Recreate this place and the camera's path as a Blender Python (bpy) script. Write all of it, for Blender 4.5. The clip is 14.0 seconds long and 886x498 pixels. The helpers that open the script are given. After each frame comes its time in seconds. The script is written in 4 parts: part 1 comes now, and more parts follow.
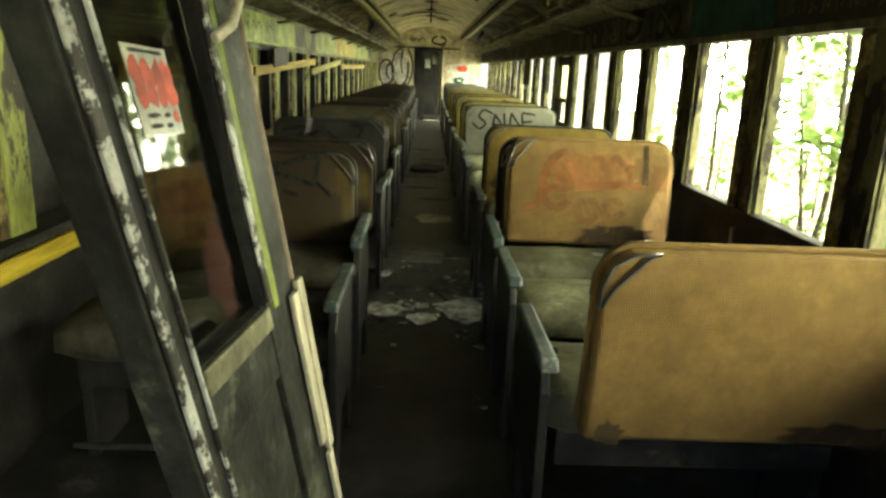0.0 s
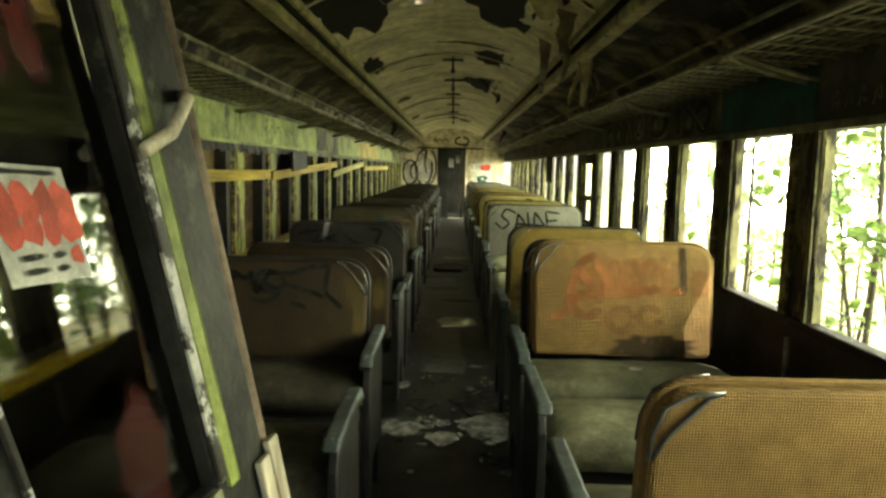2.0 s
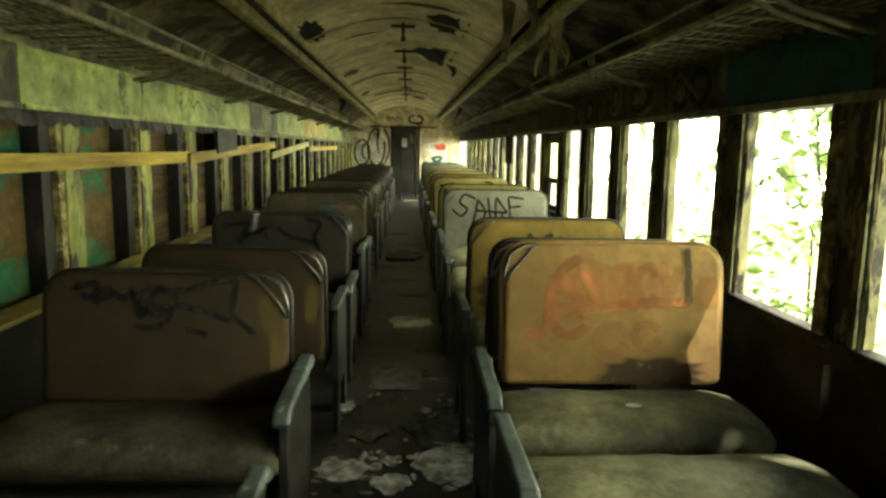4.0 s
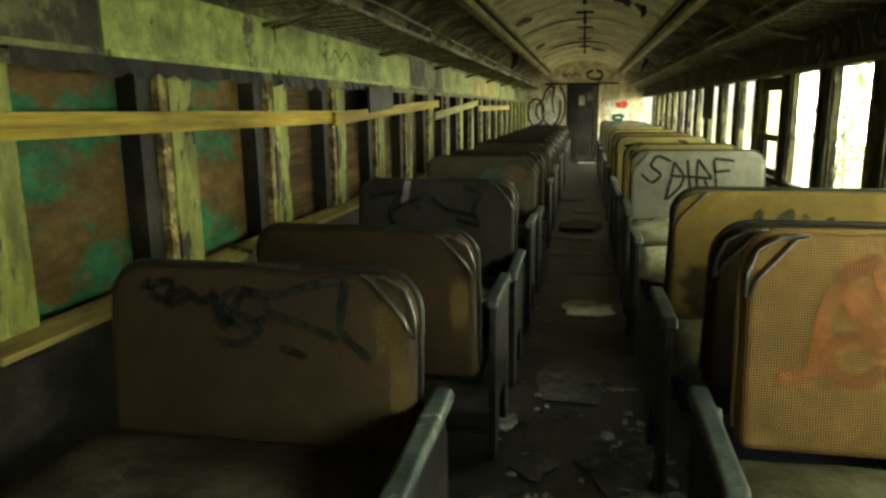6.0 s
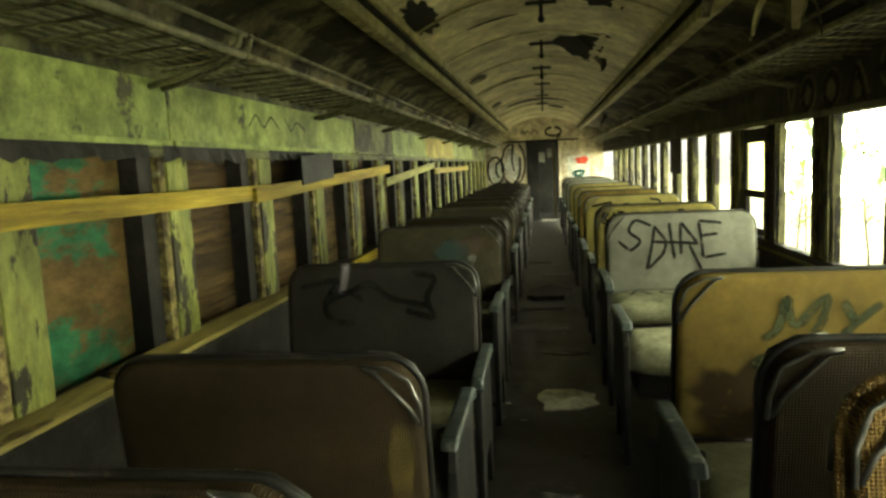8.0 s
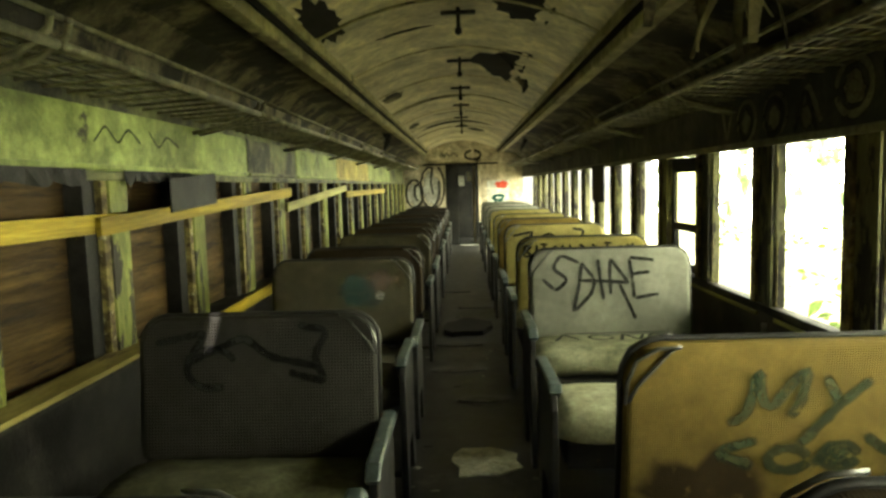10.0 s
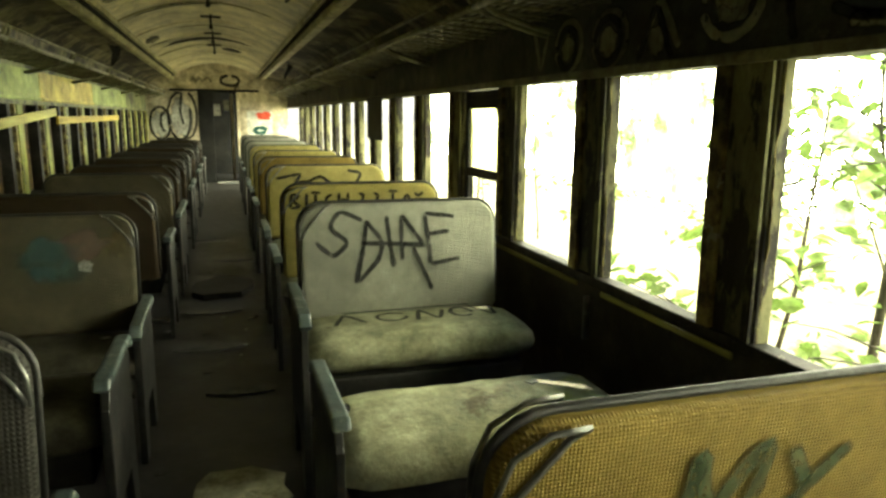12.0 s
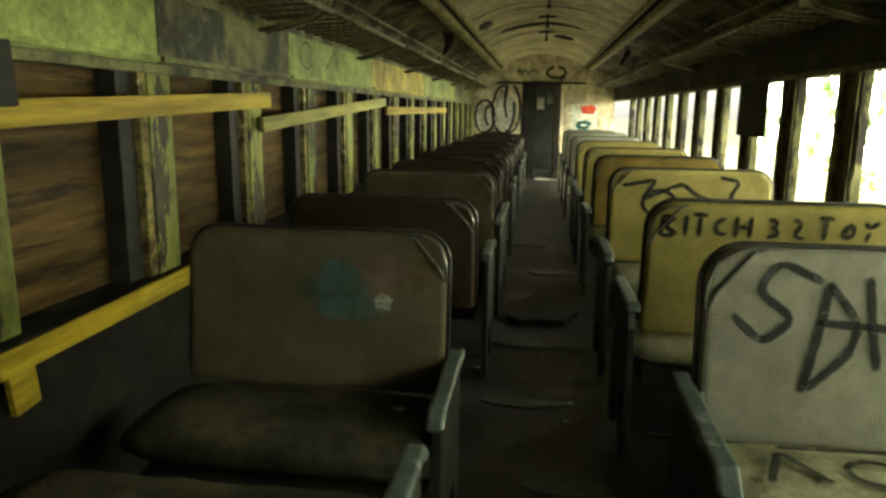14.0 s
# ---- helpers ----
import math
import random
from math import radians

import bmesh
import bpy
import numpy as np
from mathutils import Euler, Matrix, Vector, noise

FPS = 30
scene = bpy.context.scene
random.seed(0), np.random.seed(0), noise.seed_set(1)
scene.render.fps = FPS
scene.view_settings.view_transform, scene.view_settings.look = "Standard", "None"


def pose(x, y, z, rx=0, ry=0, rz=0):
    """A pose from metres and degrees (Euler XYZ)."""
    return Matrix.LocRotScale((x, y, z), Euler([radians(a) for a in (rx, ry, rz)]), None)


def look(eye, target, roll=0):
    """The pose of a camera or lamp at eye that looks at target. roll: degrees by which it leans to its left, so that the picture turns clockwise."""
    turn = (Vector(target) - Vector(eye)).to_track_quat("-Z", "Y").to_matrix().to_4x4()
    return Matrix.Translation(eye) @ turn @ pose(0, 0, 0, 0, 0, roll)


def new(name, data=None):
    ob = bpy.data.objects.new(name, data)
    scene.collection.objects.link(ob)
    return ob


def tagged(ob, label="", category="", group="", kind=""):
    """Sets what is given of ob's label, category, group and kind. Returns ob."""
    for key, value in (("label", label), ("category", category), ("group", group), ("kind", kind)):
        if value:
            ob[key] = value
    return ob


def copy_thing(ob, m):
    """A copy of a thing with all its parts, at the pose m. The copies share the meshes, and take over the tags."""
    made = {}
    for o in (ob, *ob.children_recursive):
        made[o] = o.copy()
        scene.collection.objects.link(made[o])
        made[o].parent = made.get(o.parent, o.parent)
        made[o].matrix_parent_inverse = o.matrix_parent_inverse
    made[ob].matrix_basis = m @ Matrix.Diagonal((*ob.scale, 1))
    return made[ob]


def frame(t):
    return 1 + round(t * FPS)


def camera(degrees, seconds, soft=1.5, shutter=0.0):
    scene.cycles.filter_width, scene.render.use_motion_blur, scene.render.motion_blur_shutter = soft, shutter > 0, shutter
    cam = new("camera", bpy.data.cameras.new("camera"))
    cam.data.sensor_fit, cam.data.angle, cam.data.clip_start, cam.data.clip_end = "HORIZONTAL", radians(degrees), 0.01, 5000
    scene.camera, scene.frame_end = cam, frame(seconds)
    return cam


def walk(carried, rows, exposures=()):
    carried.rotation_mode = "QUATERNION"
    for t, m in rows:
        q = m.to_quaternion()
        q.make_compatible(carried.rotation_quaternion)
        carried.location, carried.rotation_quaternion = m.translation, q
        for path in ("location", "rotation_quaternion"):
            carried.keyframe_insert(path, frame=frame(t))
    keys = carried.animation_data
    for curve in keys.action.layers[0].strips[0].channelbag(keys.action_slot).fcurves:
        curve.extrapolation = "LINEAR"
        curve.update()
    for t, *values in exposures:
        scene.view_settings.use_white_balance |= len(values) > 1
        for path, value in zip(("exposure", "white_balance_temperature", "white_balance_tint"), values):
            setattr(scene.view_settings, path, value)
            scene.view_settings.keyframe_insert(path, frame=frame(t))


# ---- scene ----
cam = camera(65.3, 14.0, soft=2.8)
EXPOSURE = [(0, 1.75), (0.5, 1.4), (2, 1.5), (5, 1.55), (6, 1.3), (7, 1.5), (7.5, 1.5), (10, 1.66), (11.5, 1.8), (12.5, 1.4), (13.2, 1.2), (14, 1.2)]
PATH = [
    (0, (0.01, -2.766, 1.479), (0.069, -0.831, 0.976), 2.4),
    (0.5, (-0.015, -2.837, 1.542), (0.049, -0.859, 1.252), 1.6),
    (1, (0.002, -2.784, 1.509), (0.065, -0.822, 1.124), 1.6),
    (1.5, (0.062, -2.629, 1.489), (0.105, -0.648, 1.215), 1.4),
    (2, (0.048, -2.477, 1.498), (0.023, -0.491, 1.263), 1.2),
    (2.2, (0.033, -2.393, 1.487), (-0.003, -0.407, 1.251), 1.7),
    (4.3, (0.083, -1.644, 1.509), (0.266, 0.325, 1.208), 0.6),
    (4.5, (0.087, -1.59, 1.497), (0.553, 0.333, 1.206), 1.2),
    (5, (0.207, -1.419, 1.461), (0.705, 0.485, 1.11), -1.5),
    (5.3, (0.221, -1.275, 1.429), (0.486, 0.677, 1.08), -2.6),
    (5.5, (0.184, -1.19, 1.462), (0.213, 0.776, 1.098), -2.0),
    (6, (0.051, -0.882, 1.454), (-0.339, 1.038, 1.056), -0.6),
    (6.5, (0.019, -0.71, 1.453), (-0.256, 1.232, 1.066), -0.8),
    (7, (0.087, -0.544, 1.484), (0.061, 1.43, 1.166), -1.6),
    (7.5, (0.046, -0.338, 1.482), (-0.135, 1.629, 1.166), -1.4),
    (7.7, (0.004, -0.261, 1.487), (-0.301, 1.698, 1.222), -2.8),
    (10, (0.028, 0.424, 1.526), (-0.036, 2.414, 1.343), -1.6),
    (10.5, (0.041, 0.69, 1.516), (-0.01, 2.672, 1.251), -1.0),
    (11, (0.106, 0.918, 1.512), (0.4, 2.88, 1.257), -0.6),
    (11.5, (0.137, 1.142, 1.54), (0.849, 2.976, 1.181), -0.5),
    (12, (0.111, 1.402, 1.517), (0.699, 3.276, 1.143), 0.6),
    (12.5, (0.081, 1.793, 1.519), (0.116, 3.751, 1.113), -0.6),
    (13, (0.005, 2.111, 1.469), (-0.309, 4.039, 1.043), 1.0),
    (13.5, (-0.063, 2.377, 1.489), (-0.317, 4.311, 1.044), 1.7),
    (14, (-0.031, 2.677, 1.466), (-0.294, 4.62, 1.071), 0.7),
]
walk(cam, [(t, look(eye, target, roll)) for t, eye, target, roll in PATH], EXPOSURE)
# strength of the glowing backdrop, which also lights the coach
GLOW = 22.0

# ---- world, sun, exposure ----
SUN = Vector((0.80, -0.62, 1.70)).normalized()
world = bpy.data.worlds.new("sky")
scene.world = world
world.use_nodes = True
wn = world.node_tree
sky = wn.nodes.new("ShaderNodeTexSky")
sky.sky_type, sky.sun_disc = "NISHITA", False
sky.sun_elevation = math.asin(SUN.z)
sky.sun_rotation = math.atan2(SUN.x, SUN.y)
wn.links.new(sky.outputs[0], wn.nodes["Background"].inputs[0])
wn.nodes["Background"].inputs[1].default_value = 0.15
sun = new("sun", bpy.data.lights.new("sun", "SUN"))
sun.data.energy, sun.data.angle, sun.data.color = 5.0, radians(0.5), (1.0, 0.94, 0.82)
sun.matrix_world = look(SUN * 30, (0, 0, 0))


# ---- materials ----
def material(name, a, b, rough=0.7, scale=6.0, lo=0.4, hi=0.62, c=None, cscale=1.3, clo=0.5, chi=0.6,
             bump=0.3, bscale=60.0, metal=0.0, stretch=(1, 1, 1), weave=0.0, seethrough=0.0, spray=0.0):
    """Two mixed tones, an optional patchy third one, fine relief; weave: pitch of a woven cane pattern in metres."""
    m = bpy.data.materials.new(name)
    m.use_nodes = True
    t = m.node_tree
    N, L = t.nodes, t.links
    bsdf = N["Principled BSDF"]
    co = N.new("ShaderNodeTexCoord")
    mp = N.new("ShaderNodeMapping")
    mp.inputs["Scale"].default_value = stretch
    info = N.new("ShaderNodeObjectInfo")
    L.new(co.outputs["Object"], mp.inputs["Vector"])
    mul = N.new("ShaderNodeMath")
    mul.operation = "MULTIPLY"
    mul.inputs[1].default_value = 40
    L.new(info.outputs["Random"], mul.inputs[0])
    L.new(mul.outputs[0], mp.inputs["Location"])

    def nz(s, detail=6.0, r=0.62):
        n = N.new("ShaderNodeTexNoise")
        n.inputs["Scale"].default_value, n.inputs["Detail"].default_value, n.inputs["Roughness"].default_value = s, detail, r
        L.new(mp.outputs[0], n.inputs["Vector"])
        return n.outputs[0]

    def ramp(v, p, q):
        r = N.new("ShaderNodeMapRange")
        r.interpolation_type = "SMOOTHSTEP"
        r.inputs["From Min"].default_value, r.inputs["From Max"].default_value = p, q
        L.new(v, r.inputs["Value"])
        return r.outputs[0]

    def mix(f, x, y):
        n = N.new("ShaderNodeMix")
        n.data_type = "RGBA"
        L.new(f, n.inputs["Factor"])
        for v, s in ((x, n.inputs["A"]), (y, n.inputs["B"])):
            if isinstance(v, tuple):
                s.default_value = (*v, 1)
            else:
                L.new(v, s)
        return n.outputs["Result"]

    col = mix(ramp(nz(scale), lo, hi), a, b)
    if c:
        col = mix(ramp(nz(cscale, 9, 0.7), clo, chi), col, c)
    fine = nz(bscale, 3)
    grain = N.new("ShaderNodeMapRange")
    grain.inputs["To Min"].default_value, grain.inputs["To Max"].default_value = 0.75, 1.2
    L.new(fine, grain.inputs["Value"])
    g = N.new("ShaderNodeVectorMath")
    g.operation = "SCALE"
    L.new(col, g.inputs[0])
    dirt = N.new("ShaderNodeMapRange")
    dirt.inputs["From Min"].default_value, dirt.inputs["From Max"].default_value = 0.36, 0.62
    dirt.inputs["To Min"].default_value, dirt.inputs["To Max"].default_value = 1.15, 0.46
    L.new(nz(2.4, 8, 0.72), dirt.inputs["Value"])
    specks = N.new("ShaderNodeMapRange")
    specks.inputs["From Min"].default_value, specks.inputs["From Max"].default_value = 0.38, 0.66
    specks.inputs["To Min"].default_value, specks.inputs["To Max"].default_value = 1.16, 0.62
    L.new(nz(13, 7, 0.75), specks.inputs["Value"])
    worn = N.new("ShaderNodeMath")
    worn.operation = "MULTIPLY"
    L.new(dirt.outputs[0], worn.inputs[0])
    L.new(specks.outputs[0], worn.inputs[1])
    both = N.new("ShaderNodeMath")
    both.operation = "MULTIPLY"
    L.new(grain.outputs[0], both.inputs[0])
    L.new(worn.outputs[0], both.inputs[1])
    L.new(both.outputs[0], g.inputs["Scale"])
    col = g.outputs[0]
    height = fine
    if weave:
        hs = []
        for axis in ("X", "Z"):
            w = N.new("ShaderNodeTexWave")
            w.bands_direction = axis
            w.inputs["Scale"].default_value = 0.314 / weave
            w.inputs["Distortion"].default_value = 0.6
            w.inputs["Detail Scale"].default_value = 2.0
            L.new(co.outputs["Object"], w.inputs["Vector"])
            hs.append(w.outputs["Fac"])
        w = N.new("ShaderNodeMath")
        w.operation = "MULTIPLY"
        L.new(hs[0], w.inputs[0])
        L.new(hs[1], w.inputs[1])
        height = w.outputs[0]
        col = mix(ramp(height, 0.0, 0.35), tuple(0.74 * v for v in a), col)
    L.new(col, bsdf.inputs["Base Color"])
    bsdf.inputs["Metallic"].default_value = metal
    bsdf.inputs["Specular IOR Level"].default_value = 0.45 if rough < 0.5 or metal else 0.14
    rr = N.new("ShaderNodeMapRange")
    rr.inputs["To Min"].default_value, rr.inputs["To Max"].default_value = max(rough - 0.15, 0.05), min(rough + 0.15, 1)
    L.new(nz(scale * 2), rr.inputs["Value"])
    L.new(rr.outputs[0], bsdf.inputs["Roughness"])
    bp = N.new("ShaderNodeBump")
    bp.inputs["Strength"].default_value, bp.inputs["Distance"].default_value = bump, 0.006
    L.new(height, bp.inputs["Height"])
    L.new(bp.outputs[0], bsdf.inputs["Normal"])
    if spray:
        at = N.new("ShaderNodeAttribute")
        at.attribute_name = "cover"
        ad = N.new("ShaderNodeMath")
        ad.operation = "MULTIPLY"
        L.new(ramp(at.outputs["Fac"], 0.05, 0.75), ad.inputs[0])
        L.new(ramp(nz(26, 4), 0.18, 0.44), ad.inputs[1])
        am = N.new("ShaderNodeMath")
        am.operation = "MULTIPLY"
        am.inputs[1].default_value = spray
        L.new(ad.outputs[0], am.inputs[0])
        L.new(am.outputs[0], bsdf.inputs["Alpha"])
    if seethrough:
        tr = N.new("ShaderNodeBsdfTranslucent")
        L.new(col, tr.inputs[0])
        ms = N.new("ShaderNodeMixShader")
        ms.inputs[0].default_value = seethrough
        L.new(bsdf.outputs[0], ms.inputs[1])
        L.new(tr.outputs[0], ms.inputs[2])
        L.new(ms.outputs[0], N["Material Output"].inputs[0])
    return m


M = {
    "floor": material("worn_lino", (0.018, 0.017, 0.018), (0.048, 0.046, 0.045), 0.45, 5, 0.4, 0.7, (0.11, 0.10, 0.09), 2.2, 0.58, 0.72),
    "floor_board": material("scuffed_grey_board", (0.10, 0.098, 0.09), (0.055, 0.054, 0.05), 0.6, 9, c=(0.17, 0.165, 0.15), cscale=6, clo=0.58, chi=0.66),
    "grime": material("grimy_paint", (0.022, 0.022, 0.019), (0.05, 0.049, 0.038), 0.8, 9, c=(0.015, 0.015, 0.015), cscale=2.5),
    "sill": material("chipped_dark_sill", (0.030, 0.028, 0.024), (0.05, 0.046, 0.036), 0.7, 8, c=(0.20, 0.18, 0.12), cscale=14, clo=0.62, chi=0.66),
    "lower": material("dark_wall_paint", (0.014, 0.013, 0.012), (0.030, 0.028, 0.024), 0.6, 4),
    "lower_r": material("scuffed_dark_wall_paint", (0.026, 0.022, 0.018), (0.055, 0.046, 0.036), 0.55, 4, c=(0.09, 0.06, 0.035), cscale=5, clo=0.6, chi=0.68),
    "post_r": material("peeling_post_dark", (0.15, 0.145, 0.075), (0.21, 0.20, 0.095), 0.65, 9, c=(0.035, 0.03, 0.025), cscale=7, clo=0.48, chi=0.54, stretch=(1, 1, 0.4)),
    "post_l": material("peeling_post_green", (0.27, 0.29, 0.07), (0.18, 0.20, 0.055), 0.6, 7, c=(0.045, 0.04, 0.028), cscale=6, clo=0.52, chi=0.56, stretch=(1, 1, 0.4)),
    "rust": material("rusty_channel", (0.08, 0.058, 0.028), (0.30, 0.25, 0.09), 0.7, 14, c=(0.35, 0.33, 0.2), cscale=16, clo=0.58, chi=0.62),
    "panel_l": material("pale_green_panel", (0.31, 0.37, 0.10), (0.23, 0.28, 0.08), 0.55, 3, c=(0.07, 0.07, 0.04), cscale=4.2, clo=0.58, chi=0.66),
    "panel_dirty": material("dirty_green_panel", (0.17, 0.175, 0.07), (0.08, 0.08, 0.04), 0.6, 3, c=(0.035, 0.035, 0.025), cscale=3),
    "panel_yellow": material("yellowed_panel", (0.55, 0.44, 0.10), (0.40, 0.33, 0.08), 0.6, 4),
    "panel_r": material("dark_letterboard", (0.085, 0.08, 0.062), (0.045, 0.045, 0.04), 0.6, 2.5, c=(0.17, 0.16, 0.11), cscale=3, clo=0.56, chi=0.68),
    "teal": material("teal_spray", (0.02, 0.10, 0.085), (0.03, 0.07, 0.06), 0.6, 4),
    "ceiling": material("peeling_ceiling", (0.84, 0.76, 0.50), (0.74, 0.66, 0.42), 0.4, 1.5, c=(0.08, 0.065, 0.04), cscale=1.4, clo=0.64, chi=0.67, bump=0.5, bscale=18),
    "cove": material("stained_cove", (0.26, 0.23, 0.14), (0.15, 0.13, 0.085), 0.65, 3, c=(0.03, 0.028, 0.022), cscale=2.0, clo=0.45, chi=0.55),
    "beam": material("cream_beam", (0.55, 0.50, 0.28), (0.42, 0.38, 0.20), 0.5, 8, c=(0.09, 0.08, 0.05), cscale=6, clo=0.6, chi=0.66),
    "rack": material("grimy_rack", (0.24, 0.23, 0.13), (0.12, 0.11, 0.06), 0.5, 10, metal=0.2),
    "bulk": material("bulkhead_paint", (0.66, 0.58, 0.42), (0.55, 0.48, 0.34), 0.6, 3, c=(0.14, 0.12, 0.08), cscale=2, clo=0.6, chi=0.68),
    "ply": material("weathered_plywood", (0.105, 0.065, 0.02), (0.055, 0.033, 0.012), 0.75, 3, c=(0.028, 0.018, 0.010), cscale=4, stretch=(1, 0.25, 3), bump=0.4),
    "ply_green": material("sprayed_plywood", (0.12, 0.075, 0.025), (0.025, 0.13, 0.06), 0.75, 3.5, 0.46, 0.52, c=(0.10, 0.07, 0.02), cscale=5, stretch=(1, 0.5, 1)),
    "plank": material("raw_yellow_plank", (0.42, 0.31, 0.028), (0.31, 0.22, 0.022), 0.6, 5, c=(0.22, 0.12, 0.03), cscale=9, clo=0.66, chi=0.7, stretch=(1, 0.12, 2)),
    "plank_old": material("weathered_sill_board", (0.34, 0.28, 0.09), (0.18, 0.14, 0.06), 0.7, 5, c=(0.09, 0.065, 0.03), cscale=7, clo=0.55, chi=0.62, stretch=(1, 0.15, 2)),
    "plank_pale": material("grey_green_plank", (0.42, 0.40, 0.13), (0.33, 0.30, 0.10), 0.65, 5, stretch=(1, 0.12, 2)),
    "tan": material("woven_tan_cane", (0.30, 0.188, 0.062), (0.20, 0.125, 0.042), 0.65, 3, c=(0.20, 0.15, 0.06), cscale=2.2, clo=0.55, chi=0.72, bump=0.8, weave=0.0065),
    "tan_stained": material("stained_tan_cane", (0.31, 0.22, 0.055), (0.21, 0.145, 0.04), 0.65, 3, c=(0.09, 0.065, 0.03), cscale=1.6, clo=0.52, chi=0.66, bump=0.8, weave=0.0065),
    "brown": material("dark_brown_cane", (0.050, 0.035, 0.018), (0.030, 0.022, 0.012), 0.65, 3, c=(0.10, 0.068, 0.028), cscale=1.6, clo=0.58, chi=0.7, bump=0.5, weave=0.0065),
    "black": material("black_vinyl", (0.045, 0.042, 0.035), (0.028, 0.026, 0.022), 0.6, 3, bump=0.5, weave=0.012),
    "grey": material("sprayed_grey_cane", (0.34, 0.34, 0.27), (0.26, 0.265, 0.21), 0.6, 3, c=(0.18, 0.17, 0.12), cscale=2, clo=0.56, chi=0.7, bump=0.7, weave=0.0065),
    "olive": material("olive_grey_cane", (0.125, 0.112, 0.07), (0.085, 0.076, 0.048), 0.65, 3, c=(0.17, 0.16, 0.105), cscale=2, clo=0.55, chi=0.7, bump=0.7, weave=0.0065),
    "mustard": material("mustard_cane", (0.40, 0.34, 0.11), (0.30, 0.25, 0.08), 0.6, 3, c=(0.12, 0.10, 0.05), cscale=2, clo=0.58, chi=0.7, bump=0.5, weave=0.0065),
    "cushion": material("green_grey_cushion", (0.17, 0.17, 0.10), (0.12, 0.12, 0.07), 0.6, 4, c=(0.26, 0.25, 0.16), cscale=3, clo=0.58, chi=0.7, bump=0.6),
    "cushion_pale": material("pale_cushion", (0.46, 0.46, 0.30), (0.36, 0.36, 0.22), 0.6, 4, c=(0.15, 0.13, 0.07), cscale=3, clo=0.62, chi=0.7, bump=0.6),
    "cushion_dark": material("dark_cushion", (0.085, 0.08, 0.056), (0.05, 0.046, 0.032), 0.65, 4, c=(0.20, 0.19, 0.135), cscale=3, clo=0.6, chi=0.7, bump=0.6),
    "iron": material("dark_iron", (0.022, 0.022, 0.021), (0.045, 0.043, 0.038), 0.5, 8, c=(0.11, 0.07, 0.04), cscale=9, clo=0.6, chi=0.68, metal=0.3),
    "arm": material("worn_blue_grey_arm", (0.09, 0.115, 0.11), (0.05, 0.07, 0.07), 0.45, 8, c=(0.28, 0.29, 0.26), cscale=10, clo=0.58, chi=0.64),
    "chrome": material("dull_chrome", (0.30, 0.30, 0.28), (0.17, 0.17, 0.155), 0.35, 12, metal=0.8, bump=0.1),
    "spray_black": material("black_spray", (0.012, 0.012, 0.012), (0.03, 0.03, 0.028), 0.6, 20, bump=0.1, spray=0.93),
    "spray_pale": material("pale_grey_spray", (0.26, 0.25, 0.17), (0.18, 0.17, 0.11), 0.6, 12, bump=0.1, spray=0.85),
    "stain_and_shade": material("brown_stain_and_shade", (0.06, 0.04, 0.02), (0.09, 0.06, 0.03), 0.7, 9, bump=0.1, spray=0.8),
    "spray_red": material("red_orange_spray", (0.46, 0.15, 0.04), (0.38, 0.17, 0.05), 0.6, 14, bump=0.2, spray=0.62),
    "spray_rust": material("faded_rust_spray", (0.40, 0.15, 0.04), (0.34, 0.16, 0.05), 0.6, 14, bump=0.2, spray=0.38),
    "wear_tan": material("bare_yellow_cane", (0.27, 0.20, 0.06), (0.20, 0.14, 0.05), 0.65, 9, bump=0.4, spray=0.42),
    "spray_green": material("dark_green_spray", (0.05, 0.07, 0.035), (0.09, 0.09, 0.04), 0.6, 20, bump=0.1, spray=0.85),
    "spray_white": material("white_spray", (0.62, 0.62, 0.55), (0.45, 0.45, 0.4), 0.6, 20, bump=0.1, spray=0.8),
    "spray_teal": material("teal_pale_spray", (0.07, 0.17, 0.155), (0.15, 0.23, 0.22), 0.6, 10, bump=0.1, spray=0.5),
    "spray_pink": material("rust_pink_spray", (0.24, 0.15, 0.11), (0.28, 0.20, 0.16), 0.6, 10, bump=0.1, spray=0.65),
    "paper": material("dirty_paper", (0.62, 0.60, 0.46), (0.50, 0.48, 0.36), 0.7, 8, c=(0.25, 0.22, 0.13), cscale=6, clo=0.6, chi=0.7),
    "flake": material("paint_flake", (0.50, 0.50, 0.46), (0.22, 0.22, 0.20), 0.7, 14),
    "door": material("peeling_door_paint", (0.032, 0.033, 0.027), (0.016, 0.016, 0.014), 0.6, 6, c=(0.085, 0.09, 0.065), cscale=5, clo=0.56, chi=0.64),
    "door_white": material("bare_white_edge", (0.55, 0.55, 0.50), (0.40, 0.40, 0.36), 0.5, 12, c=(0.045, 0.042, 0.035), cscale=12, clo=0.47, chi=0.52),
    "pole": material("brown_pole", (0.17, 0.13, 0.09), (0.10, 0.075, 0.05), 0.6, 8, c=(0.3, 0.28, 0.22), cscale=8, clo=0.6, chi=0.66),
    "lath": material("cream_lath", (0.68, 0.62, 0.46), (0.56, 0.5, 0.36), 0.6, 6, stretch=(2, 2, 0.3)),
    "sticker_red": material("sticker_red", (0.60, 0.09, 0.05), (0.5, 0.07, 0.04), 0.5, 8),
    "glass_red": material("dried_red_paint", (0.085, 0.010, 0.007), (0.05, 0.008, 0.006), 0.5, 9, spray=0.9),
    "glass_smear": material("thin_red_smear", (0.10, 0.012, 0.008), (0.06, 0.009, 0.007), 0.5, 9, spray=0.4),
